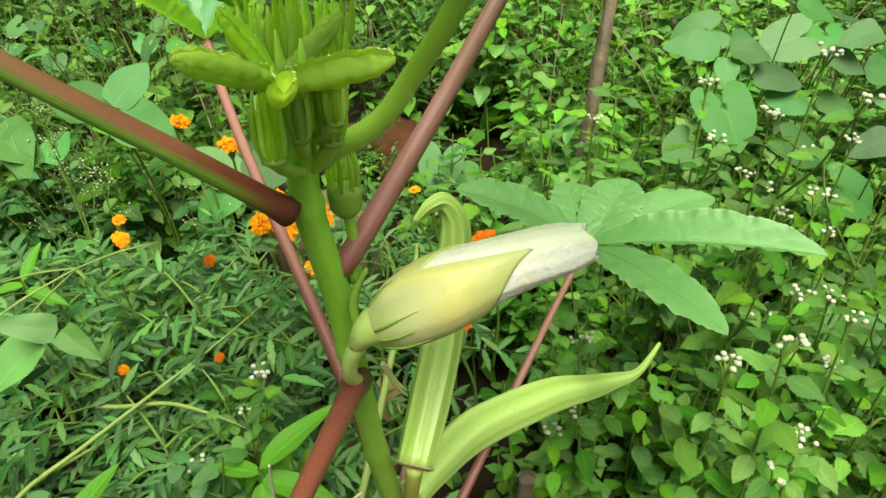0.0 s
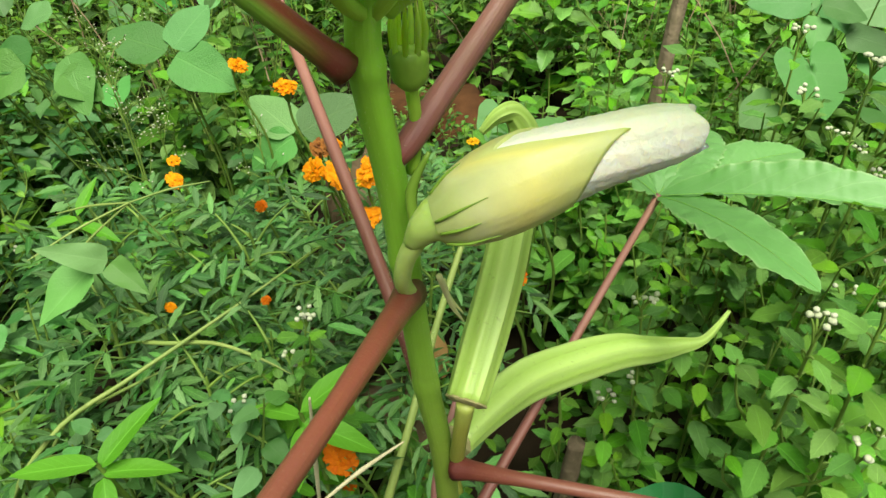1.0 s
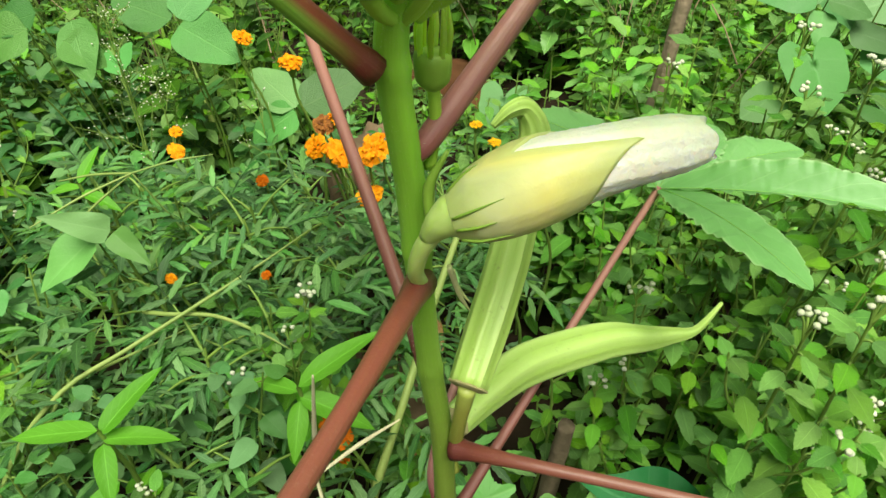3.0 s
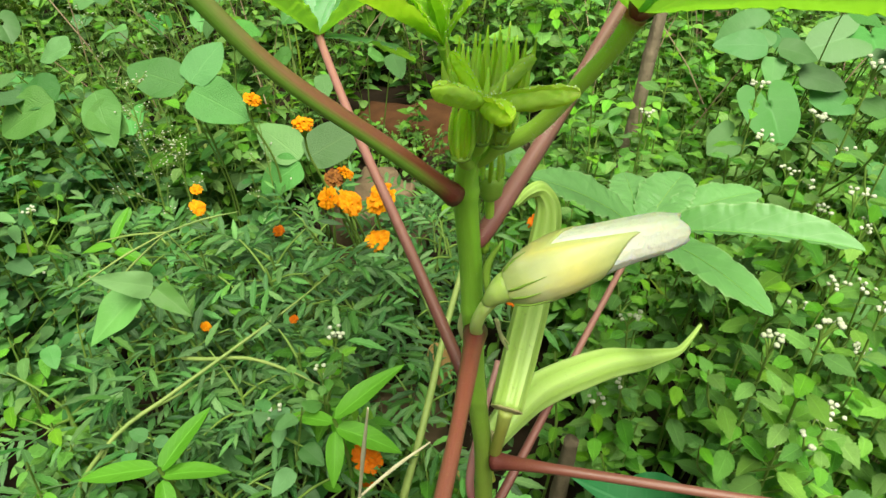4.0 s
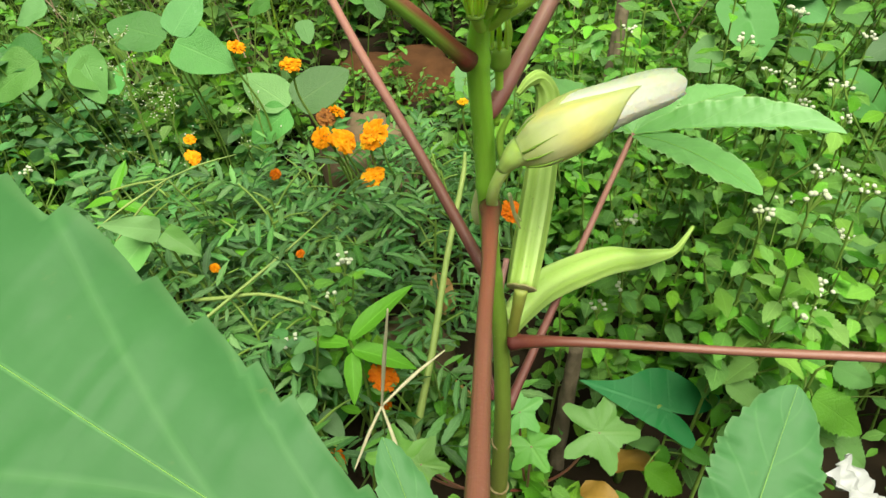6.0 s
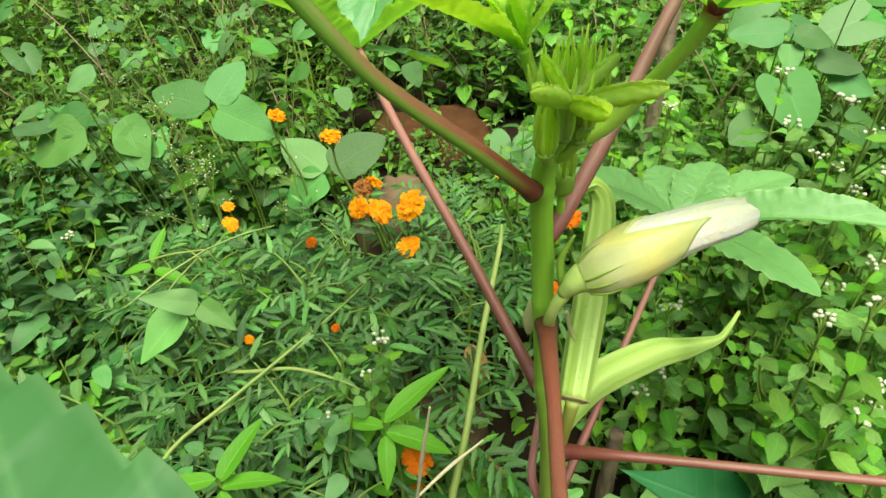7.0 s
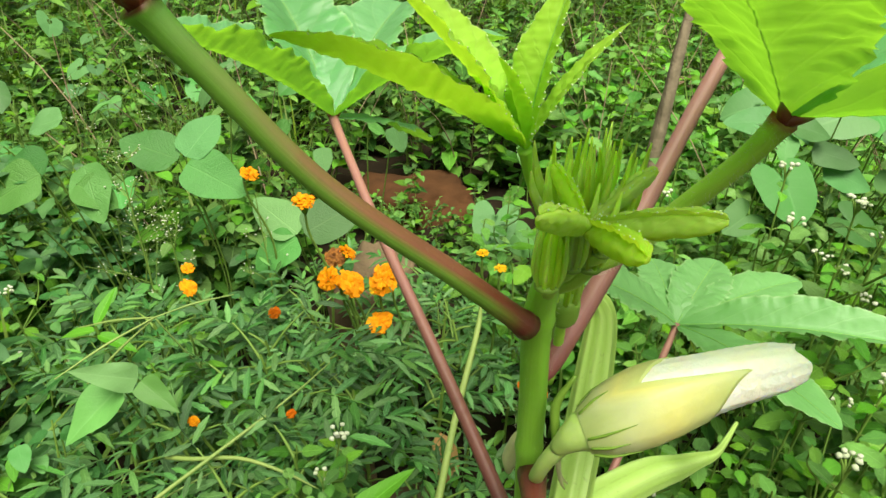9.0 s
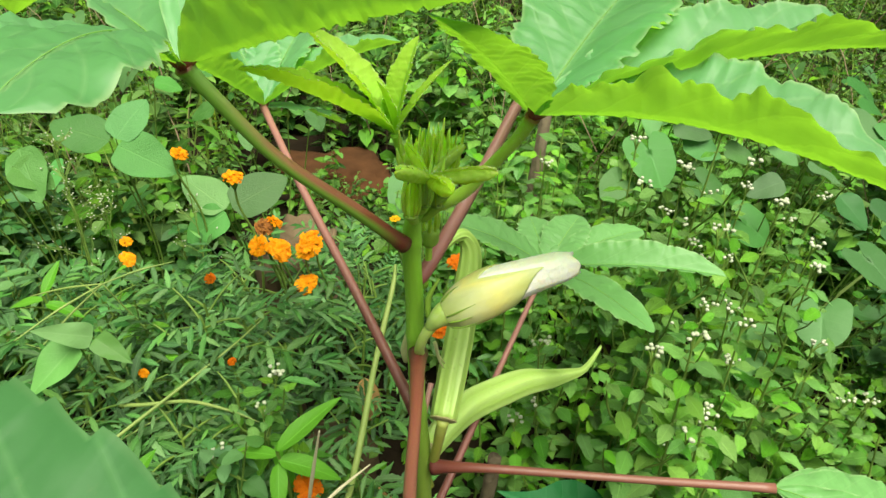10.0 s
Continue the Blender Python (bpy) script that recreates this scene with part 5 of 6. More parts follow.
for k in range(34):
    x, y = rng.uniform(-0.05, 0.35), rng.uniform(0.72, 1.05)
    h = rng.uniform(0.18, 0.34)
    plant_thing("leafy_weed", upright_weed(rng, h, rng.choice(("ovate", "small")), rng.uniform(0.032, 0.048), 7, 0, low=0.2), (x, y, ground_height(x, y)), "bushy weed with pointed green leaves", "weed", "leafy weeds")

for k in range(13):
    x, y = -0.50 + 0.36 * ((k * 0.618 + 0.2) % 1), 0.36 + 0.30 * ((k * 0.38) % 1)
    plant_thing("leafy_weed", upright_weed(rng, rng.uniform(0.23, 0.31), rng.choice(("ovate", "small")), rng.uniform(0.026, 0.042), 5, 0, branch=False, low=0.55), (x, y, ground_height(x, y)), "slim leafy weed rising through the marigolds", "weed", "leafy weeds")
for k in range(17):
    x, y = -0.10 + 0.18 * ((k * 0.618) % 1), 0.30 + 0.20 * ((k * 0.38) % 1)
    plant_thing("low_weed", upright_weed(rng, rng.uniform(0.07, 0.13), "ovate", rng.uniform(0.030, 0.046), 4, 0, branch=False, low=0.3), (x, y, ground_height(x, y)), "low dark green weed in the shade of the okra", "weed", "low weeds")
for x, y, h in ((0.185, 0.87, 0.30), (0.225, 0.88, 0.38), (0.20, 0.84, 0.24), (0.235, 0.90, 0.47), (0.17, 0.90, 0.40)):
    plant_thing("leafy_weed", upright_weed(rng, h, "ovate", 0.042, 7, 0, low=0.3), (x, y, ground_height(x, y)), "leafy weed growing in front of a stake", "weed", "leafy weeds")

# ---- broad-leaved climbers ----
for k in range(4):
    shared(f"heart{k}", outline_leaf(heart_edge(1.0, 1.25, 56, 0.92 + 0.04 * k), fold=0.10 + 0.05 * k, droop=0.12 + 0.05 * k, wave=0.02, seed=k), HEART)
    shared(f"bean{k}", blade(1.0, 0.66 + 0.05 * k, (0.36, 0.72), 0.06 + 0.06 * k, 0.08 + 0.05 * k, 18, 10, 0, 0, 0.10, k + 5), BEAN)
    shared(f"arrow{k}", blade(1.0, 0.46 + 0.06 * k, (0.26, 0.95), 0.18 + 0.08 * k, 0.10, 18, 8, 0, 0, 0.14, k + 3), PALE_LEAF)


def climber(name, leaves, kind, label, root, scale=0.68):
    """Broad leaves on slim stalks from one root: (hub, azimuth in degrees, fall in degrees, size)."""
    rx, ry = root
    base = Vector((rx, ry, ground_height(rx, ry)))
    ob = thing(name, base, label, "plant", "broad-leaved climbers")
    g = Geo()
    for i, (at, az, fall, size, *face) in enumerate(leaves):
        at = Vector(at) - base
        a = radians(az)
        d = Vector((math.cos(a) * math.cos(radians(fall)), math.sin(a) * math.cos(radians(fall)), -math.sin(radians(fall))))
        part("leaf", MESH[f"{kind}{i % 4}"][0], None, ob, "", frame_of(at, d, face[0] if face else (0.3 * math.sin(i * 2.3), -0.3 + 0.25 * math.cos(i * 3.1), 1), size * scale))
        g.join(tube([(0.02 * math.sin(i), 0.02 * math.cos(i), 0), at * 0.5 + Vector((0.01, 0.03, -0.02)), at * 0.9 + Vector((0, 0.01, -0.012)), at], [0.0016, 0.0014, 0.0012, 0.001], 5, 14, None, False))
    part("stalk", g, WEED_STEM, ob)


climber("bean_plant", [((-0.471, 0.873, 0.391), 168, -11, 0.100, (0.05, -0.75, 1)), ((-0.462, 0.876, 0.394), 56, -39, 0.080, (0.15, -0.75, 1)), ((-0.458, 0.869, 0.386), -16, 15, 0.094, (0.1, -0.9, 1))],
        "bean", "climbing bean with three broad pale green leaves", (-0.46, 0.93), 1.0)
climber("bean_plant", [((-0.563, 0.796, 0.409), -55, 39, 0.086, (-0.2, -0.9, 1)), ((-0.611, 0.798, 0.413), 198, 15, 0.075, (0.05, -0.75, 1)), ((-0.614, 0.778, 0.400), 206, 22, 0.090, (0.1, -0.8, 1)), ((-0.568, 0.778, 0.389), -16, 15, 0.060, (0.15, -0.75, 1)), ((-0.66, 0.76, 0.40), 150, 0, 0.08)],
        "bean", "climbing bean with broad drooping leaves", (-0.60, 0.86), 1.0)
climber("bean_plant", [((-0.315, 0.902, 0.264), 153, -23, 0.098, (0.05, -0.75, 1)), ((-0.305, 0.903, 0.265), 28, -25, 0.106, (0.15, -0.75, 1)), ((-0.315, 0.897, 0.259), 211, 26, 0.080, (0, -0.9, 1)), ((-0.255, 0.90, 0.24), -40, 20, 0.04)],
        "bean", "broad-leaved bean behind the marigolds", (-0.32, 1.0), 1.0)
climber("bean_plant", [((-0.30, 1.02, 0.36), -70, 30, 0.07), ((-0.36, 1.06, 0.38), 190, 25, 0.07), ((-0.19, 1.08, 0.38), -60, 35, 0.07), ((-0.24, 1.12, 0.36), 40, 15, 0.06)],
        "bean", "climbing bean with drooping leaves", (-0.28, 1.1))
climber("bean_plant", [((-0.55, 1.10, 0.40), 150, 20, 0.08), ((-0.48, 1.12, 0.40), 10, 15, 0.08), ((-0.62, 1.02, 0.42), 200, 12, 0.09), ((-0.68, 0.95, 0.41), 190, 12, 0.10), ((-0.75, 0.9, 0.38), 215, 15, 0.09)],
        "bean", "climbing bean with broad grey-green leaves", (-0.58, 1.12), 0.62)
climber("heart_vine", [((-0.010, 0.99, 0.27), -95, 30, 0.062), ((0.03, 1.02, 0.22), -40, 25, 0.05)], "heart", "small dark vine leaf hanging by the brown rock", (0.0, 1.05), 0.9)
climber("heart_vine", [((0.364, 0.860, 0.422), -68, 38, 0.068, (0.1, -0.9, 1)), ((0.322, 0.847, 0.373), -146, 23, 0.040, (0, -0.8, 1)), ((0.459, 0.847, 0.376), -31, 22, 0.048, (0.2, -0.6, 1)), ((0.548, 0.847, 0.309), -28, 20, 0.056, (0, -0.7, 1))],
        "heart", "vine with a hanging heart-shaped leaf", (0.36, 0.93), 0.9)
for leaves, root in (([((0.368, 0.930, 0.478), 179, 0, 0.076, (0, -0.7, 1)), ((0.380, 0.929, 0.477), -8, 7, 0.060, (0.1, -0.7, 1)), ((0.378, 0.925, 0.464), -97, 38, 0.046, (0, -0.7, 1))], (0.39, 1.0)),
                     ([((0.420, 0.929, 0.441), -8, 7, 0.072, (0, -0.7, 1)), ((0.443, 0.928, 0.417), -16, 13, 0.074, (-0.1, -0.8, 1)), ((0.451, 0.928, 0.535), -16, 12, 0.055, (0, -0.5, 1))], (0.45, 0.99)),
                     ([((0.518, 0.928, 0.408), -20, 15, 0.060, (0, -0.8, 1)), ((0.506, 0.928, 0.472), -20, 15, 0.062, (0.1, -0.7, 1)), ((0.571, 0.928, 0.505), 196, 12, 0.058, (0, -0.6, 1)), ((0.567, 0.929, 0.452), -11, 9, 0.06, (0, -0.8, 1)), ((0.594, 0.927, 0.421), -35, 24, 0.06, (0, -0.8, 1))], (0.54, 1.0)),
                     ([((0.60, 0.82, 0.43), -20, 15, 0.06), ((0.56, 0.80, 0.41), 190, 18, 0.06), ((0.64, 0.78, 0.40), -50, 25, 0.065), ((0.68, 0.86, 0.43), 20, 10, 0.07)], (0.60, 0.88))):
    climber("heart_vine", leaves, "vine", "vine with broad dark green leaves", root, 1.0)
climber("heart_vine", [((0.58, 0.60, 0.40), -60, 20, 0.075), ((0.64, 0.66, 0.42), 10, 15, 0.08), ((0.52, 0.56, 0.34), -110, 25, 0.07), ((0.67, 0.58, 0.38), -50, 25, 0.08), ((0.43, 0.56, 0.30), -110, 30, 0.08)],
        "heart", "low vine with dark heart-shaped leaves", (0.58, 0.68))
climber("heart_vine", [((0.78, 1.0, 0.44), -70, 20, 0.09), ((0.82, 0.95, 0.42), -30, 20, 0.09), ((0.72, 1.05, 0.45), 170, 15, 0.09), ((0.85, 1.1, 0.45), 20, 15, 0.09), ((0.66, 0.98, 0.42), -120, 25, 0.08)],
        "heart", "vine with broad heart-shaped leaves", (0.77, 1.08))
climber("heart_vine", [((0.60, 1.12, 0.44), -90, 20, 0.09), ((0.55, 1.10, 0.44), 190, 15, 0.09), ((0.66, 1.16, 0.45), 10, 12, 0.09), ((0.41, 1.12, 0.44), 180, 15, 0.08), ((0.47, 1.14, 0.42), -60, 25, 0.08)],
        "heart", "vine with broad heart-shaped leaves", (0.55, 1.18))

# arrow-shaped pale leaves on the near side
climber("arrow_leaf_weed", [((-0.355, 0.480, 0.339), 218, -33, 0.062, (0.2, -0.9, 1)), ((-0.353, 0.480, 0.337), -25, 19, 0.050, (0.1, -0.8, 1)), ((-0.372, 0.478, 0.331), 226, 31, 0.074, (-0.25, -1.0, 1))],
        "arrow", "weed with pale arrow-shaped leaves", (-0.36, 0.50), 1.0)

# ---- lance-leaved weeds ----
for (x, y, z0, leaves) in ((-0.142, 0.372, 0.285, ((40, -25, 0.085), (165, 5, 0.055), (-5, 10, 0.07), (-80, 20, 0.05), (100, 0, 0.04))),
                           (-0.292, 0.312, 0.270, ((190, 5, 0.075), (62, -30, 0.07), (20, 0, 0.06), (-60, 15, 0.05))),
                           (-0.47, 0.60, 0.30, ((75, -40, 0.05), (180, 10, 0.05), (-10, 5, 0.05)))):
    gz = ground_height(x, y)
    sp = {"stem": [([(0, 0, -0.02), (0.01, 0.01, (z0 - gz) * 0.6), (0, 0, z0 - gz)], [0.003, 0.0025, 0.0018])], "leaf": [], "head": []}
    for i, (az, fall, size) in enumerate(leaves):
        sp["leaf"].append((f"lance{i % 4}", leaf_pose(Vector((0, 0, z0 - gz - 0.006 * i)), radians(az), radians(-fall), size, rng, 0.2)))
        if i % 2:
            continue
        sp["leaf"].append((f"lance{(i + 1) % 4}", leaf_pose(Vector((0, 0, (z0 - gz) * 0.72 - 0.01 * i)), radians(az + 50), radians(-fall - 15), size * 0.9, rng, 0.2)))
    plant_thing("lance_leaved_weed", sp, (x, y, gz), "weed with bright green lance-shaped leaves", "weed", "lance-leaved weeds")


# ---- taro, lobed seedlings, grass spikes at the okra's foot ----
def arrow_edge(size, n=72):
    """An arrow-shaped outline: nearly straight sides from the tip to two rounded hind lobes."""
    out = []
    tip, hind = Vector((0.0, 1.0)), Vector((math.sin(radians(143)), math.cos(radians(143)))) * 0.66
    for k in range(n + 1):
        a = -math.pi + 2 * math.pi * k / n
        c = abs(a)
        d = Vector((math.sin(c), math.cos(c)))
        e = hind - tip
        den = d.x * e.y - d.y * e.x
        r = (tip.x * e.y - tip.y * e.x) / den if abs(den) > 1e-6 else 1.0
        if c > radians(143):
            u = (c - radians(143)) / radians(37)
            r = 0.66 * (1 - u) ** 0.8 + 0.16
            r = min(r, 0.66)
        else:
            r += (0.22 if a > 0 else 0.0) * math.sin(c / radians(143) * math.pi)
        out.append((a, size * min(r, 1.0) * (1.0 + 0.18 * max(0, a - 1.2) / 1.9 if a > 0 else 1.0 - 0.16 * max(0, -a - 1.2) / 1.9)))
    return out


taro = thing("taro_plant", (0.16, 0.38, ground_height(0.16, 0.38)), "taro plant with one dark blue-green arrow-shaped leaf", "plant")
HEAD = Vector((0.170, 0.345, 0.218))
part("leaf", outline_leaf(arrow_edge(0.084), fold=0.04, droop=0.10, wave=0.02), TARO, taro, "dark blue-green arrow-shaped leaf", frame_of(HEAD - taro.location, (-0.94, 0.27, 0.19), (0.1, -0.7, 1)))
part("stalk", tube([(0, 0, 0), (0.004, -0.01, 0.12), (0.008, -0.025, 0.18), HEAD - taro.location], [0.005, 0.004, 0.0035, 0.003], 8, 16), WEED_STEM, taro)


for k in range(4):
    shared(f"nettle{k}", blade(1.0, 0.44 + 0.05 * k, (0.46, 0.95), (0.25, 0.10, 0.36, 0.16)[k], 0.12 + 0.09 * k, 44, 8, 11, 0.10, 0.14, k + 2), NETTLE)


def broad_weed(root, leaves, label):
    """A low weed of broad toothed leaves, each from its foot to its tip, on one branching stem."""
    base = Vector((*root, ground_height(*root)))
    ob = thing("broad_leaved_weed", base, label, "weed", "broad-leaved weeds")
    top = max(p[2] for p, q in leaves) - base.z
    lean = Vector((sum(p[0] for p, q in leaves) / len(leaves), sum(p[1] for p, q in leaves) / len(leaves) + 0.012, base.z)) - base
    trunk = [Vector((0, 0, -0.02)), lean * 0.6 + UPZ * top * 0.5, lean + UPZ * top * 0.97]
    line = smooth_line(trunk, 24)
    g = Geo().join(tube(trunk, [0.0026, 0.0020, 0.0012], 7, 20, None, False))
    for i, (p, q) in enumerate(leaves):
        p, q = Vector(p) - base, Vector(q) - base
        part("leaf", MESH[f"nettle{i % 4}"][0], None, ob, "", frame_of(p, q - p, (0.25 * math.sin(i * 2.1), -0.75 + 0.25 * math.cos(i * 3.3), 1), (q - p).length * 1.12))
        a = min(line, key=lambda w: abs(w.z - p.z + 0.012) + 0.3 * (w - p).length)
        g.join(tube([a, a.lerp(p, 0.5) + UPZ * 0.003, p], [0.0012, 0.0010, 0.0008], 5, 8, None, False))
    part("stem", g, WEED_STEM, ob)


broad_weed((0.225, 0.325), [((0.199, 0.300, 0.314), (0.242, 0.288, 0.291)), ((0.224, 0.295, 0.289), (0.264, 0.283, 0.252)), ((0.244, 0.310, 0.282), (0.274, 0.298, 0.283)), ((0.225, 0.310, 0.247), (0.241, 0.298, 0.193)),
                            ((0.208, 0.330, 0.315), (0.235, 0.318, 0.298)), ((0.262, 0.330, 0.275), (0.236, 0.318, 0.325)), ((0.215, 0.322, 0.256), (0.217, 0.312, 0.226))], "low weed with broad pale toothed leaves beside the taro")
broad_weed((0.275, 0.310), [((0.260, 0.285, 0.304), (0.299, 0.273, 0.274)), ((0.259, 0.275, 0.327), (0.313, 0.263, 0.293)), ((0.273, 0.310, 0.309), (0.286, 0.298, 0.298)), ((0.275, 0.290, 0.348), (0.309, 0.278, 0.339)),
                            ((0.247, 0.280, 0.277), (0.292, 0.268, 0.273)), ((0.264, 0.270, 0.274), (0.229, 0.258, 0.267)), ((0.301, 0.280, 0.260), (0.341, 0.268, 0.235)), ((0.246, 0.260, 0.256), (0.292, 0.248, 0.247))], "low weed with broad pale toothed leaves by the plastic scrap")
broad_weed((0.180, 0.335), [((0.192, 0.320, 0.189), (0.222, 0.308, 0.176)), ((0.174, 0.330, 0.173), (0.185, 0.318, 0.144)), ((0.152, 0.300, 0.179), (0.196, 0.288, 0.154)), ((0.200, 0.325, 0.165), (0.232, 0.330, 0.150)), ((0.180, 0.340, 0.160), (0.150, 0.350, 0.150))], "low green weed under the taro leaf")


def lobed_edge(size, n=90, teeth=16):
    out = []
    for k in range(n + 1):
        a = -math.pi + 2 * math.pi * k / n
        r = 0.54 + 0.40 * math.cos(2.5 * a) ** 4 + 0.06 * (((a / (2 * math.pi) * teeth * 2) % 1.0) - 0.5) - 0.35 * max(0, abs(a) / math.pi - 0.86) / 0.14
        out.append((a, size * r))
    return out


seedling = thing("okra_seedling", (0.045, 0.345, ground_height(0.045, 0.345)), "young okra seedling with rounded lobed leaves", "plant")
for i, (at, az, size, fall) in enumerate((((0.110, 0.330, 0.196), -1, 0.047, 1), ((0.039, 0.310, 0.200), -52, 0.032, 32), ((0.027, 0.330, 0.229), 23, 0.029, -17), ((-0.087, 0.270, 0.235), 177, 0.036, -1), ((-0.068, 0.268, 0.232), -7, 0.030, 5))):
    at = Vector(at) - seedling.location
    a = radians(az)
    part("leaf", outline_leaf(lobed_edge(size), fold=0.10, droop=0.15, wave=0.04, seed=i), SEEDLING, seedling, "", frame_of(at, (math.cos(a), math.sin(a), -math.sin(radians(fall))), (0, -0.8, 1)))
    part("petiole", tube([(0, 0, 0.04), at * 0.6 + Vector((0, 0, -0.01)), at], [0.0018, 0.0015, 0.0013], 7, 12), PET_RED, seedling)
part("stem", tube([(0, 0, -0.02), (0.003, 0.003, 0.06), (0, 0, 0.10)], [0.003, 0.0026, 0.002], 8, 10), WEED_STEM, seedling)


def finger_grass(hub, tips, foot, label, mat=STRAW, thick=0.0014):
    hub, foot = Vector(hub), Vector(foot)
    ob = thing("finger_grass", foot, label, "grass", "finger grasses")
    part("stem", tube([(0, 0, 0), (hub - foot) * 0.5 + Vector((0.015, 0.01, 0)), hub - foot], [0.0013, 0.001, 0.0008], 6, 20), PALE_STEM, ob)
    for tip in tips:
        tip = Vector(tip)
        d = tip - hub
        part("spike", tube([hub - foot, hub + d * 0.5 + UPZ * 0.003 - foot, tip - foot], [thick * 0.65, thick, thick * 0.4], 7, 60, lambda a, s: 1 + 0.45 * (1 if int(s * 60) % 2 else 0)), mat, ob)


finger_grass((-0.101, 0.288, 0.292), [(-0.081, 0.254, 0.448), (-0.045, 0.325, 0.325), (-0.128, 0.262, 0.232), (-0.080, 0.262, 0.215)], (-0.16, 0.36, 0.02), "dry finger grass with straw-coloured spikes")
finger_grass((-0.372, 0.56, 0.352), [(-0.44, 0.48, 0.33), (-0.30, 0.60, 0.36), (-0.46, 0.56, 0.33), (-0.43, 0.50, 0.30)], (-0.30, 0.62, 0.02), "green finger grass with thin drooping spikes", PALE_STEM, 0.0011)

solid("plant_stalk", tube([(-0.095, 0.325, -0.02), (-0.085, 0.385, 0.10), (-0.065, 0.455, 0.185), (-0.050, 0.56, 0.235), (-0.031, 0.66, 0.285), (-0.028, 0.684, 0.31)], [0.0052, 0.0048, 0.0044, 0.004, 0.0035, 0.002], 10, 40, knobby),
      PALE_STEM, (0, 0, 0), "pale yellowish green bare plant stalk", "stalk", "bare stalks")
for pts, r in (([(-0.46, 0.24, 0.0), (-0.41, 0.31, 0.17), (-0.368, 0.36, 0.238), (-0.325, 0.41, 0.254), (-0.279, 0.46, 0.270), (-0.222, 0.52, 0.292), (-0.19, 0.57, 0.300)], 0.0034), ([(-0.50, 0.44, 0.10), (-0.38, 0.42, 0.2), (-0.28, 0.47, 0.24)], 0.003),
               ([(-0.44, 0.30, 0.06), (-0.40, 0.36, 0.18), (-0.36, 0.44, 0.26)], 0.003), ([(-0.34, 0.47, 0.245), (-0.307, 0.46, 0.257), (-0.257, 0.46, 0.264), (-0.21, 0.45, 0.261), (-0.175, 0.44, 0.254)], 0.0032)):
    solid("plant_stalk", tube(pts, [r * 0.75, r * 0.7, r * 0.55, r * 0.15], 9, 26, knobby), PALE_STEM, (0, 0, 0), "pale green bare stalk leaning through the weeds", "stalk", "bare stalks")


def airy_panicle(at, h, n, seed):
    """Fine branching stems with tiny pale flowers."""
    r2 = random.Random(seed)
    x, y = at
    z = ground_height(x, y)
    ob = thing("airy_weed", (x, y, z), "thin-stemmed weed with a haze of tiny pale flowers", "weed", "airy weeds")
    g, dots = Geo(), Geo()
    ball = MESH["head0"][1]
    g.join(tube([(0, 0, 0), (0.01, 0, h * 0.5), (0, 0, h)], [0.0018, 0.0014, 0.0006], 5, 12, None, False))
    for k in range(n):
        s = r2.uniform(0.45, 0.98)
        a = r2.random() * 6.28
        p = Vector((0.01 * math.sin(s * 3), 0, h * s))
        e = p + Vector((math.cos(a), math.sin(a), 0.7)) * h * 0.22 * r2.uniform(0.5, 1.2) * (1.25 - s)
        g.join(tube([p, p.lerp(e, 0.5) + UPZ * 0.004, e], [0.0007, 0.0006, 0.0004], 4, 6, None, False))
        for j in range(6):
            b = r2.random() * 6.28
            q = p.lerp(e, r2.uniform(0.4, 1.0)) + Vector((math.cos(b), math.sin(b), 0.6)) * 0.008
            g.join(tube([p.lerp(e, 0.6), q], [0.0004, 0.0003], 3, 2, None, False))
            dots.join(ball, Matrix.Translation(q) @ Matrix.Diagonal((*[r2.uniform(0.0016, 0.0028)] * 3, 1)))
    part("stem", g, WEED_STEM, ob)
    tagged(part("flower_haze", dots, WHITE, ob, "tiny pale flower heads"), kind="stuff")


airy_panicle((-0.50, 0.77), 0.46, 13, 1)
airy_panicle((-0.53, 0.82), 0.44, 10, 2)
airy_panicle((-0.36, 0.86), 0.36, 8, 3)
airy_panicle((-0.78, 1.15), 0.44, 10, 4)
airy_panicle((-0.70, 1.30), 0.46, 10, 5)
airy_panicle((-0.46, 0.78), 0.40, 8, 6)

# ---- undergrowth ----
low_leaves, far_leaves, far_stems, far_heads, far_broad, blades = Mass(), Mass(), Mass(), Mass(), Mass(), Mass()
rng = random.Random(23)


def clear(x, y):
    """Places that stay bare: the rock, the gap beside it and the okra's foot."""
    if ((x + 0.13) / 0.27) ** 2 + ((y - 1.42) / 0.2) ** 2 < 1:
        return True
    if ((x + 0.17) / 0.10) ** 2 + ((y - 0.94) / 0.14) ** 2 < 1:
        return True
    return x * x + (y - 0.22) ** 2 < 0.05 ** 2


# creeping leaves low over the soil
for k in range(4600):
    x, y = rng.uniform(-0.9, 1.1), 0.2 + 1.3 * rng.random() ** 0.8
    if clear(x, y) or (-0.5 < x < -0.12 and y < 0.75 and k % 3):
        continue
    z = ground_height(x, y) + rng.uniform(0.01, 0.10)
    a = rng.random() * 6.28
    mass_leaf(low_leaves, rng.choice(("far_ovate", "far_small")) + str(rng.randrange(4)), leaf_pose(Vector((x, y, z)), a, rng.uniform(-0.5, 0.4), rng.uniform(0.014, 0.034), rng, 0.5))
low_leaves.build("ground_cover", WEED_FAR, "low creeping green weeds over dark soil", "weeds")

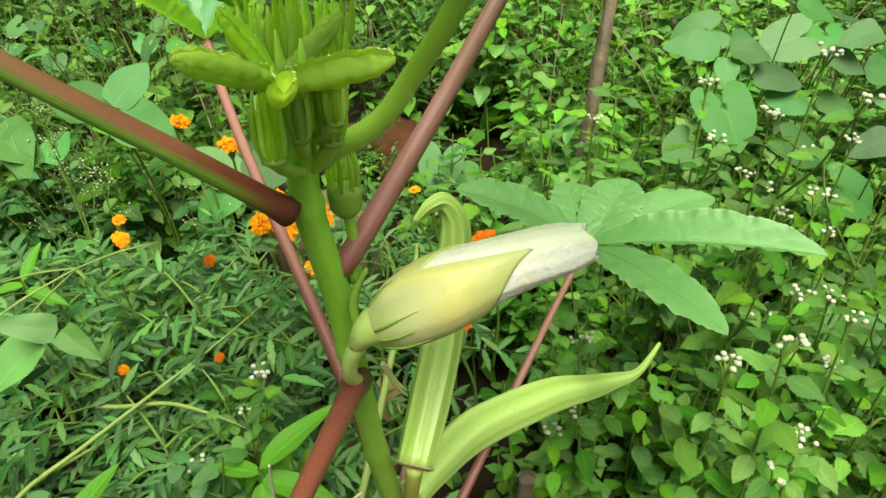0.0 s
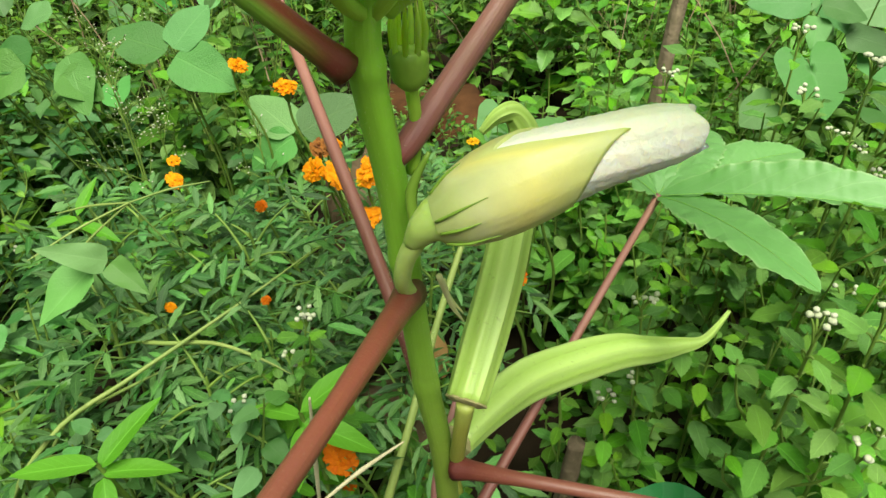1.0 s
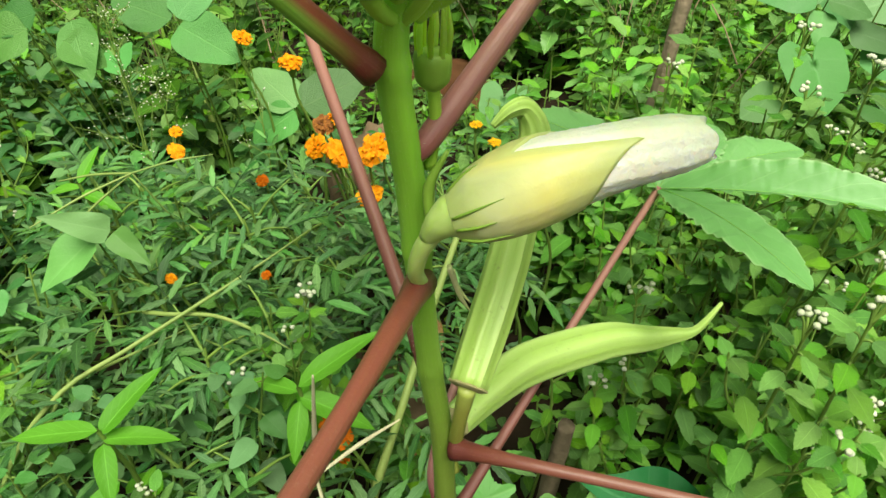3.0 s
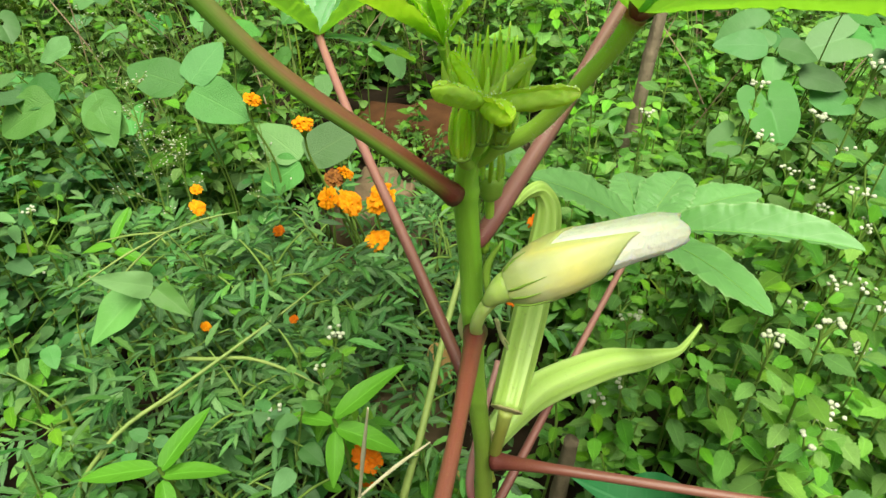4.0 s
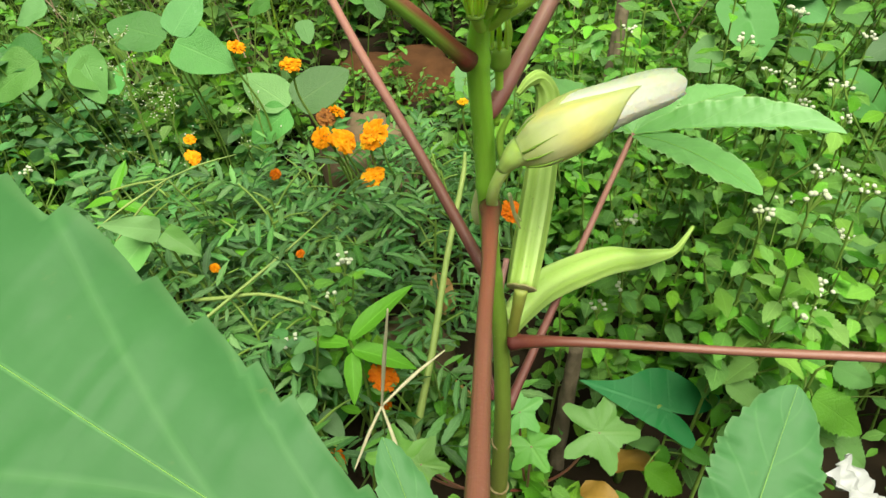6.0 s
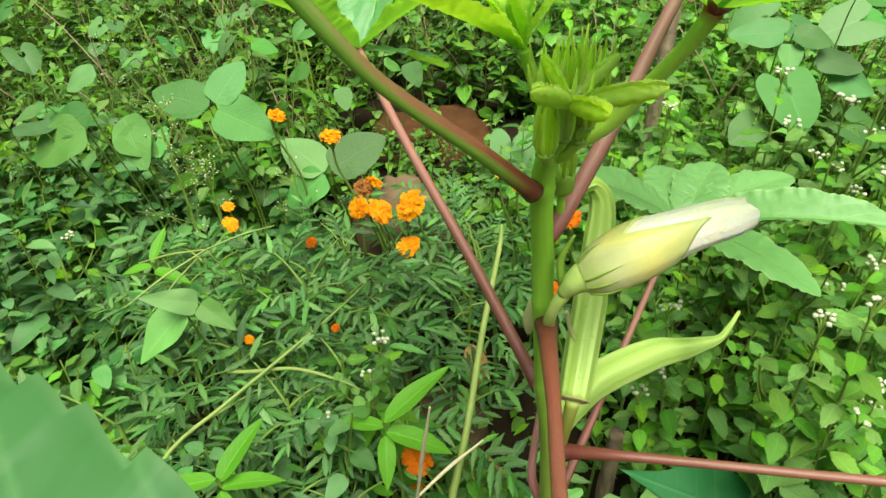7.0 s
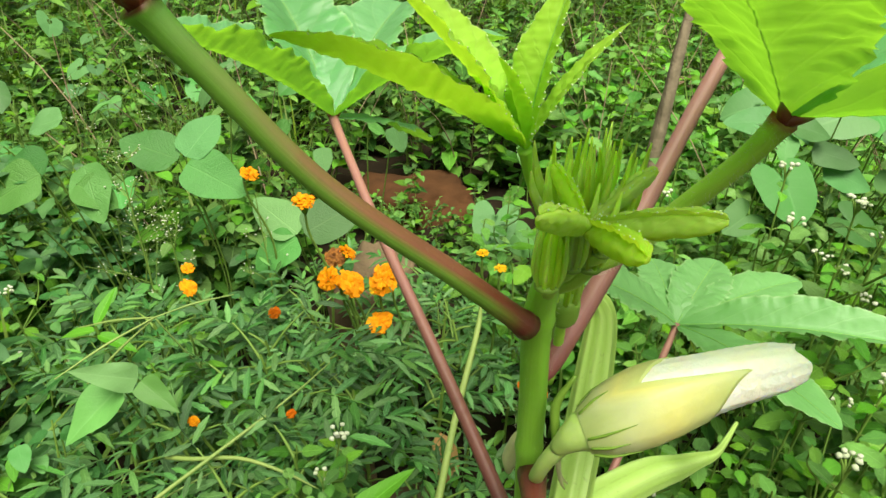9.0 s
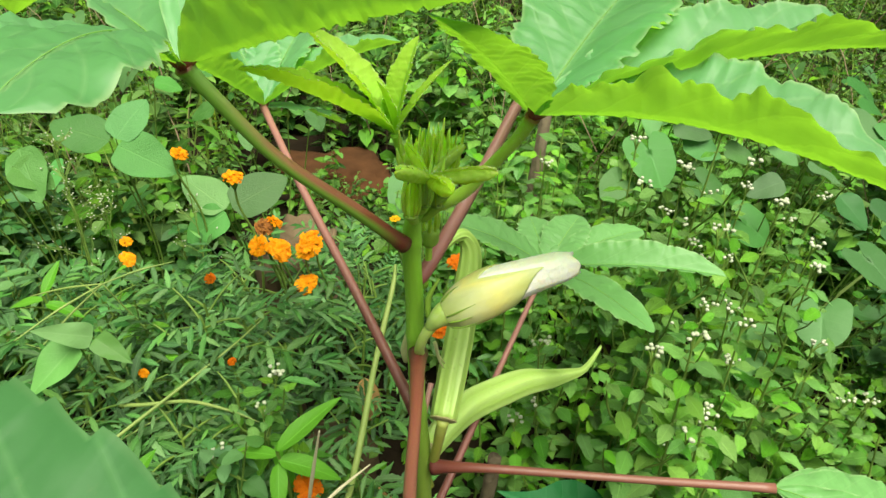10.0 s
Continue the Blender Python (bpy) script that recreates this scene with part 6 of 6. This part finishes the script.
templates = [upright_weed(rng, rng.uniform(0.2, 0.36), rng.choice(("far_ovate", "far_small", "far_small")), rng.uniform(0.034, 0.056), 9, rng.choice((0, 0, 0, 5)), low=0.15) for _ in range(26)]
for k in range(5400):
    if k < 1700:
        y = 1.0 + 3.6 * rng.random() ** 1.25
        x = rng.uniform(-0.75 * y - 0.5, 0.75 * y + 0.6)
    else:                                  # the field goes on round about
        x, y = rng.uniform(-4, 4), rng.uniform(-3, 6)
        if (abs(x) < 0.75 and 0.2 < y < 1.0) or x * x + (y + 0.1) ** 2 < 0.35 or (abs(x) < 0.75 * y + 0.5 and 1 < y < 4.5):
            continue
    if clear(x, y) or (y < 1.6 and -0.42 < x < 0.10):
        continue
    m = pose(x, y, ground_height(x, y), rng.uniform(-12, 12), rng.uniform(-12, 12), rng.uniform(0, 360)) @ Matrix.Scale(rng.uniform(0.7, 1.25), 4)
    mass_plant(far_leaves, far_stems, far_heads, rng.choice(templates), m)
mid_leaves, mid_stems, mid_heads = Mass(), Mass(), Mass()
for k in range(34):
    x, y = rng.uniform(-0.36, 0.06), rng.uniform(1.22, 1.42)
    mass_plant(far_leaves, far_stems, far_heads, rng.choice(templates), pose(x, y, ground_height(x, y), rng.uniform(-15, 15), rng.uniform(-15, 15), rng.uniform(0, 360)) @ Matrix.Scale(rng.uniform(0.35, 0.6), 4))
fuller = [upright_weed(rng, rng.uniform(0.24, 0.40), rng.choice(("small", "ovate", "ovate")), rng.uniform(0.044, 0.066), 7, rng.choice((0, 0, 4)), low=0.2) for _ in range(14)]
for k in range(150):
    x, y = rng.uniform(-0.1, 1.0), rng.uniform(0.98, 2.0)
    if clear(x, y) or (x < 0.1 and y < 1.3):
        continue
    mass_plant(mid_leaves, mid_stems, mid_heads, rng.choice(fuller), pose(x, y, ground_height(x, y), rng.uniform(-10, 10), rng.uniform(-10, 10), rng.uniform(0, 360)) @ Matrix.Scale(rng.uniform(0.75, 1.2), 4))
side_leaves = Mass()
for k in range(190):
    x, y = (rng.uniform(-1.5, -0.66), rng.uniform(0.25, 1.1)) if k < 120 else (rng.uniform(0.72, 1.35), rng.uniform(0.35, 1.0))
    mass_plant(side_leaves, mid_stems, mid_heads, rng.choice(fuller), pose(x, y, ground_height(x, y), rng.uniform(-10, 10), rng.uniform(-10, 10), rng.uniform(0, 360)) @ Matrix.Scale(rng.uniform(0.7, 1.05), 4))
side_leaves.build("side_thicket", HEART, "dark green leafy weeds beside the marigolds", "weeds")
mid_leaves.build("weed_thicket", WEED, "thicket of bright green leafy weeds", "weeds")
mid_stems.build("thicket_stems", WEED_STEM, "thin green stems of the weed thicket", "weeds")
mid_heads.build("thicket_flowers", WHITE, "small white flowers in the weed thicket", "flowers")
for k in range(200):
    y = rng.uniform(0.95, 3.2)
    x = rng.uniform(-0.75 * y - 0.5, 0.75 * y + 0.6)
    if clear(x, y) or (y < 1.5 and -0.42 < x < 0.10):
        continue
    if -0.15 * y < x < 0.28 * y or noise.noise(Vector((x * 1.7, y * 1.7, 9))) < -0.1:
        continue
    at = Vector((x, y, ground_height(x, y) + rng.uniform(0.2, 0.38)))
    mass_leaf(far_broad, f"heart{rng.randrange(4)}", leaf_pose(at, rng.uniform(-2.6, -0.5), rng.uniform(-0.7, 0.0), rng.uniform(0.028, 0.052), rng, 0.6))
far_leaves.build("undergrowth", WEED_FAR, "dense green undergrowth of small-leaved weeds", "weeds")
far_stems.build("undergrowth_stems", WEED_STEM, "thin stems of the dense undergrowth", "weeds")
far_heads.build("undergrowth_flowers", WHITE, "scattered small white flowers in the undergrowth", "flowers")
far_broad.build("broad_undergrowth", HEART, "scattered broad vine leaves over the undergrowth", "weeds")

# dry stems of last season standing in the weeds
dry_stems = Mass()
for k in range(170):
    y = rng.uniform(1.05, 2.6)
    x = rng.uniform(-0.6 * y - 0.2, 0.6 * y + 0.4)
    if -0.45 < x < 0.12 and y < 1.6:
        continue
    z, h, a = ground_height(x, y), rng.uniform(0.2, 0.5), rng.random() * 6.28
    lean = h * rng.uniform(0.1, 0.9)
    g = tube([(x, y, z - 0.02), (x + 0.4 * lean * math.cos(a), y + 0.4 * lean * math.sin(a), z + 0.55 * h), (x + lean * math.cos(a), y + lean * math.sin(a), z + h)], [0.0022, 0.0016, 0.0007], 4, 5, None, False)
    dry_stems.add(np.array(g.v), np.array(g.f), np.array(g.uv))
dry_stems.build("dry_stems", DRY_STEM, "thin brown dry stems standing in the undergrowth", "stalks")

# grass
grass_strip = blade(1.0, 0.035, (0.15, 0.8), 0.4, 0.0, 6, 2)
MESH["grass"] = (None, grass_strip)
for k in range(8500):
    y = 0.45 + 3.8 * rng.random() ** 1.1
    x = rng.uniform(-0.7 * y - 0.4, 0.7 * y + 0.5)
    if k > 5600:
        x, y = rng.uniform(-4, 4), rng.uniform(-3, 6)
        if x * x + (y + 0.1) ** 2 < 0.3 or (abs(x) < 0.8 and 0 < y < 1):
            continue
    if -0.5 < x < 0.25 and y < 1.8:
        continue
    if y < 1.0 and rng.random() < 0.5:
        continue
    h = rng.uniform(0.10, 0.30)
    a = rng.random() * 6.28
    tilt = rng.uniform(0.9, 1.45)
    v, f, uv = quad_arrays("grass")
    v = v.copy()
    v[:, 2] -= 0.35 * v[:, 1] ** 2 * rng.uniform(0.2, 1.2)
    m = np.array(leaf_pose(Vector((x, y, ground_height(x, y))), a, tilt, h, rng, 0.3))
    blades.add(v @ m[:3, :3].T + m[:3, 3], f, uv)
blades.build("grass", GRASS, "thin grass blades scattered through the weeds", "grass")
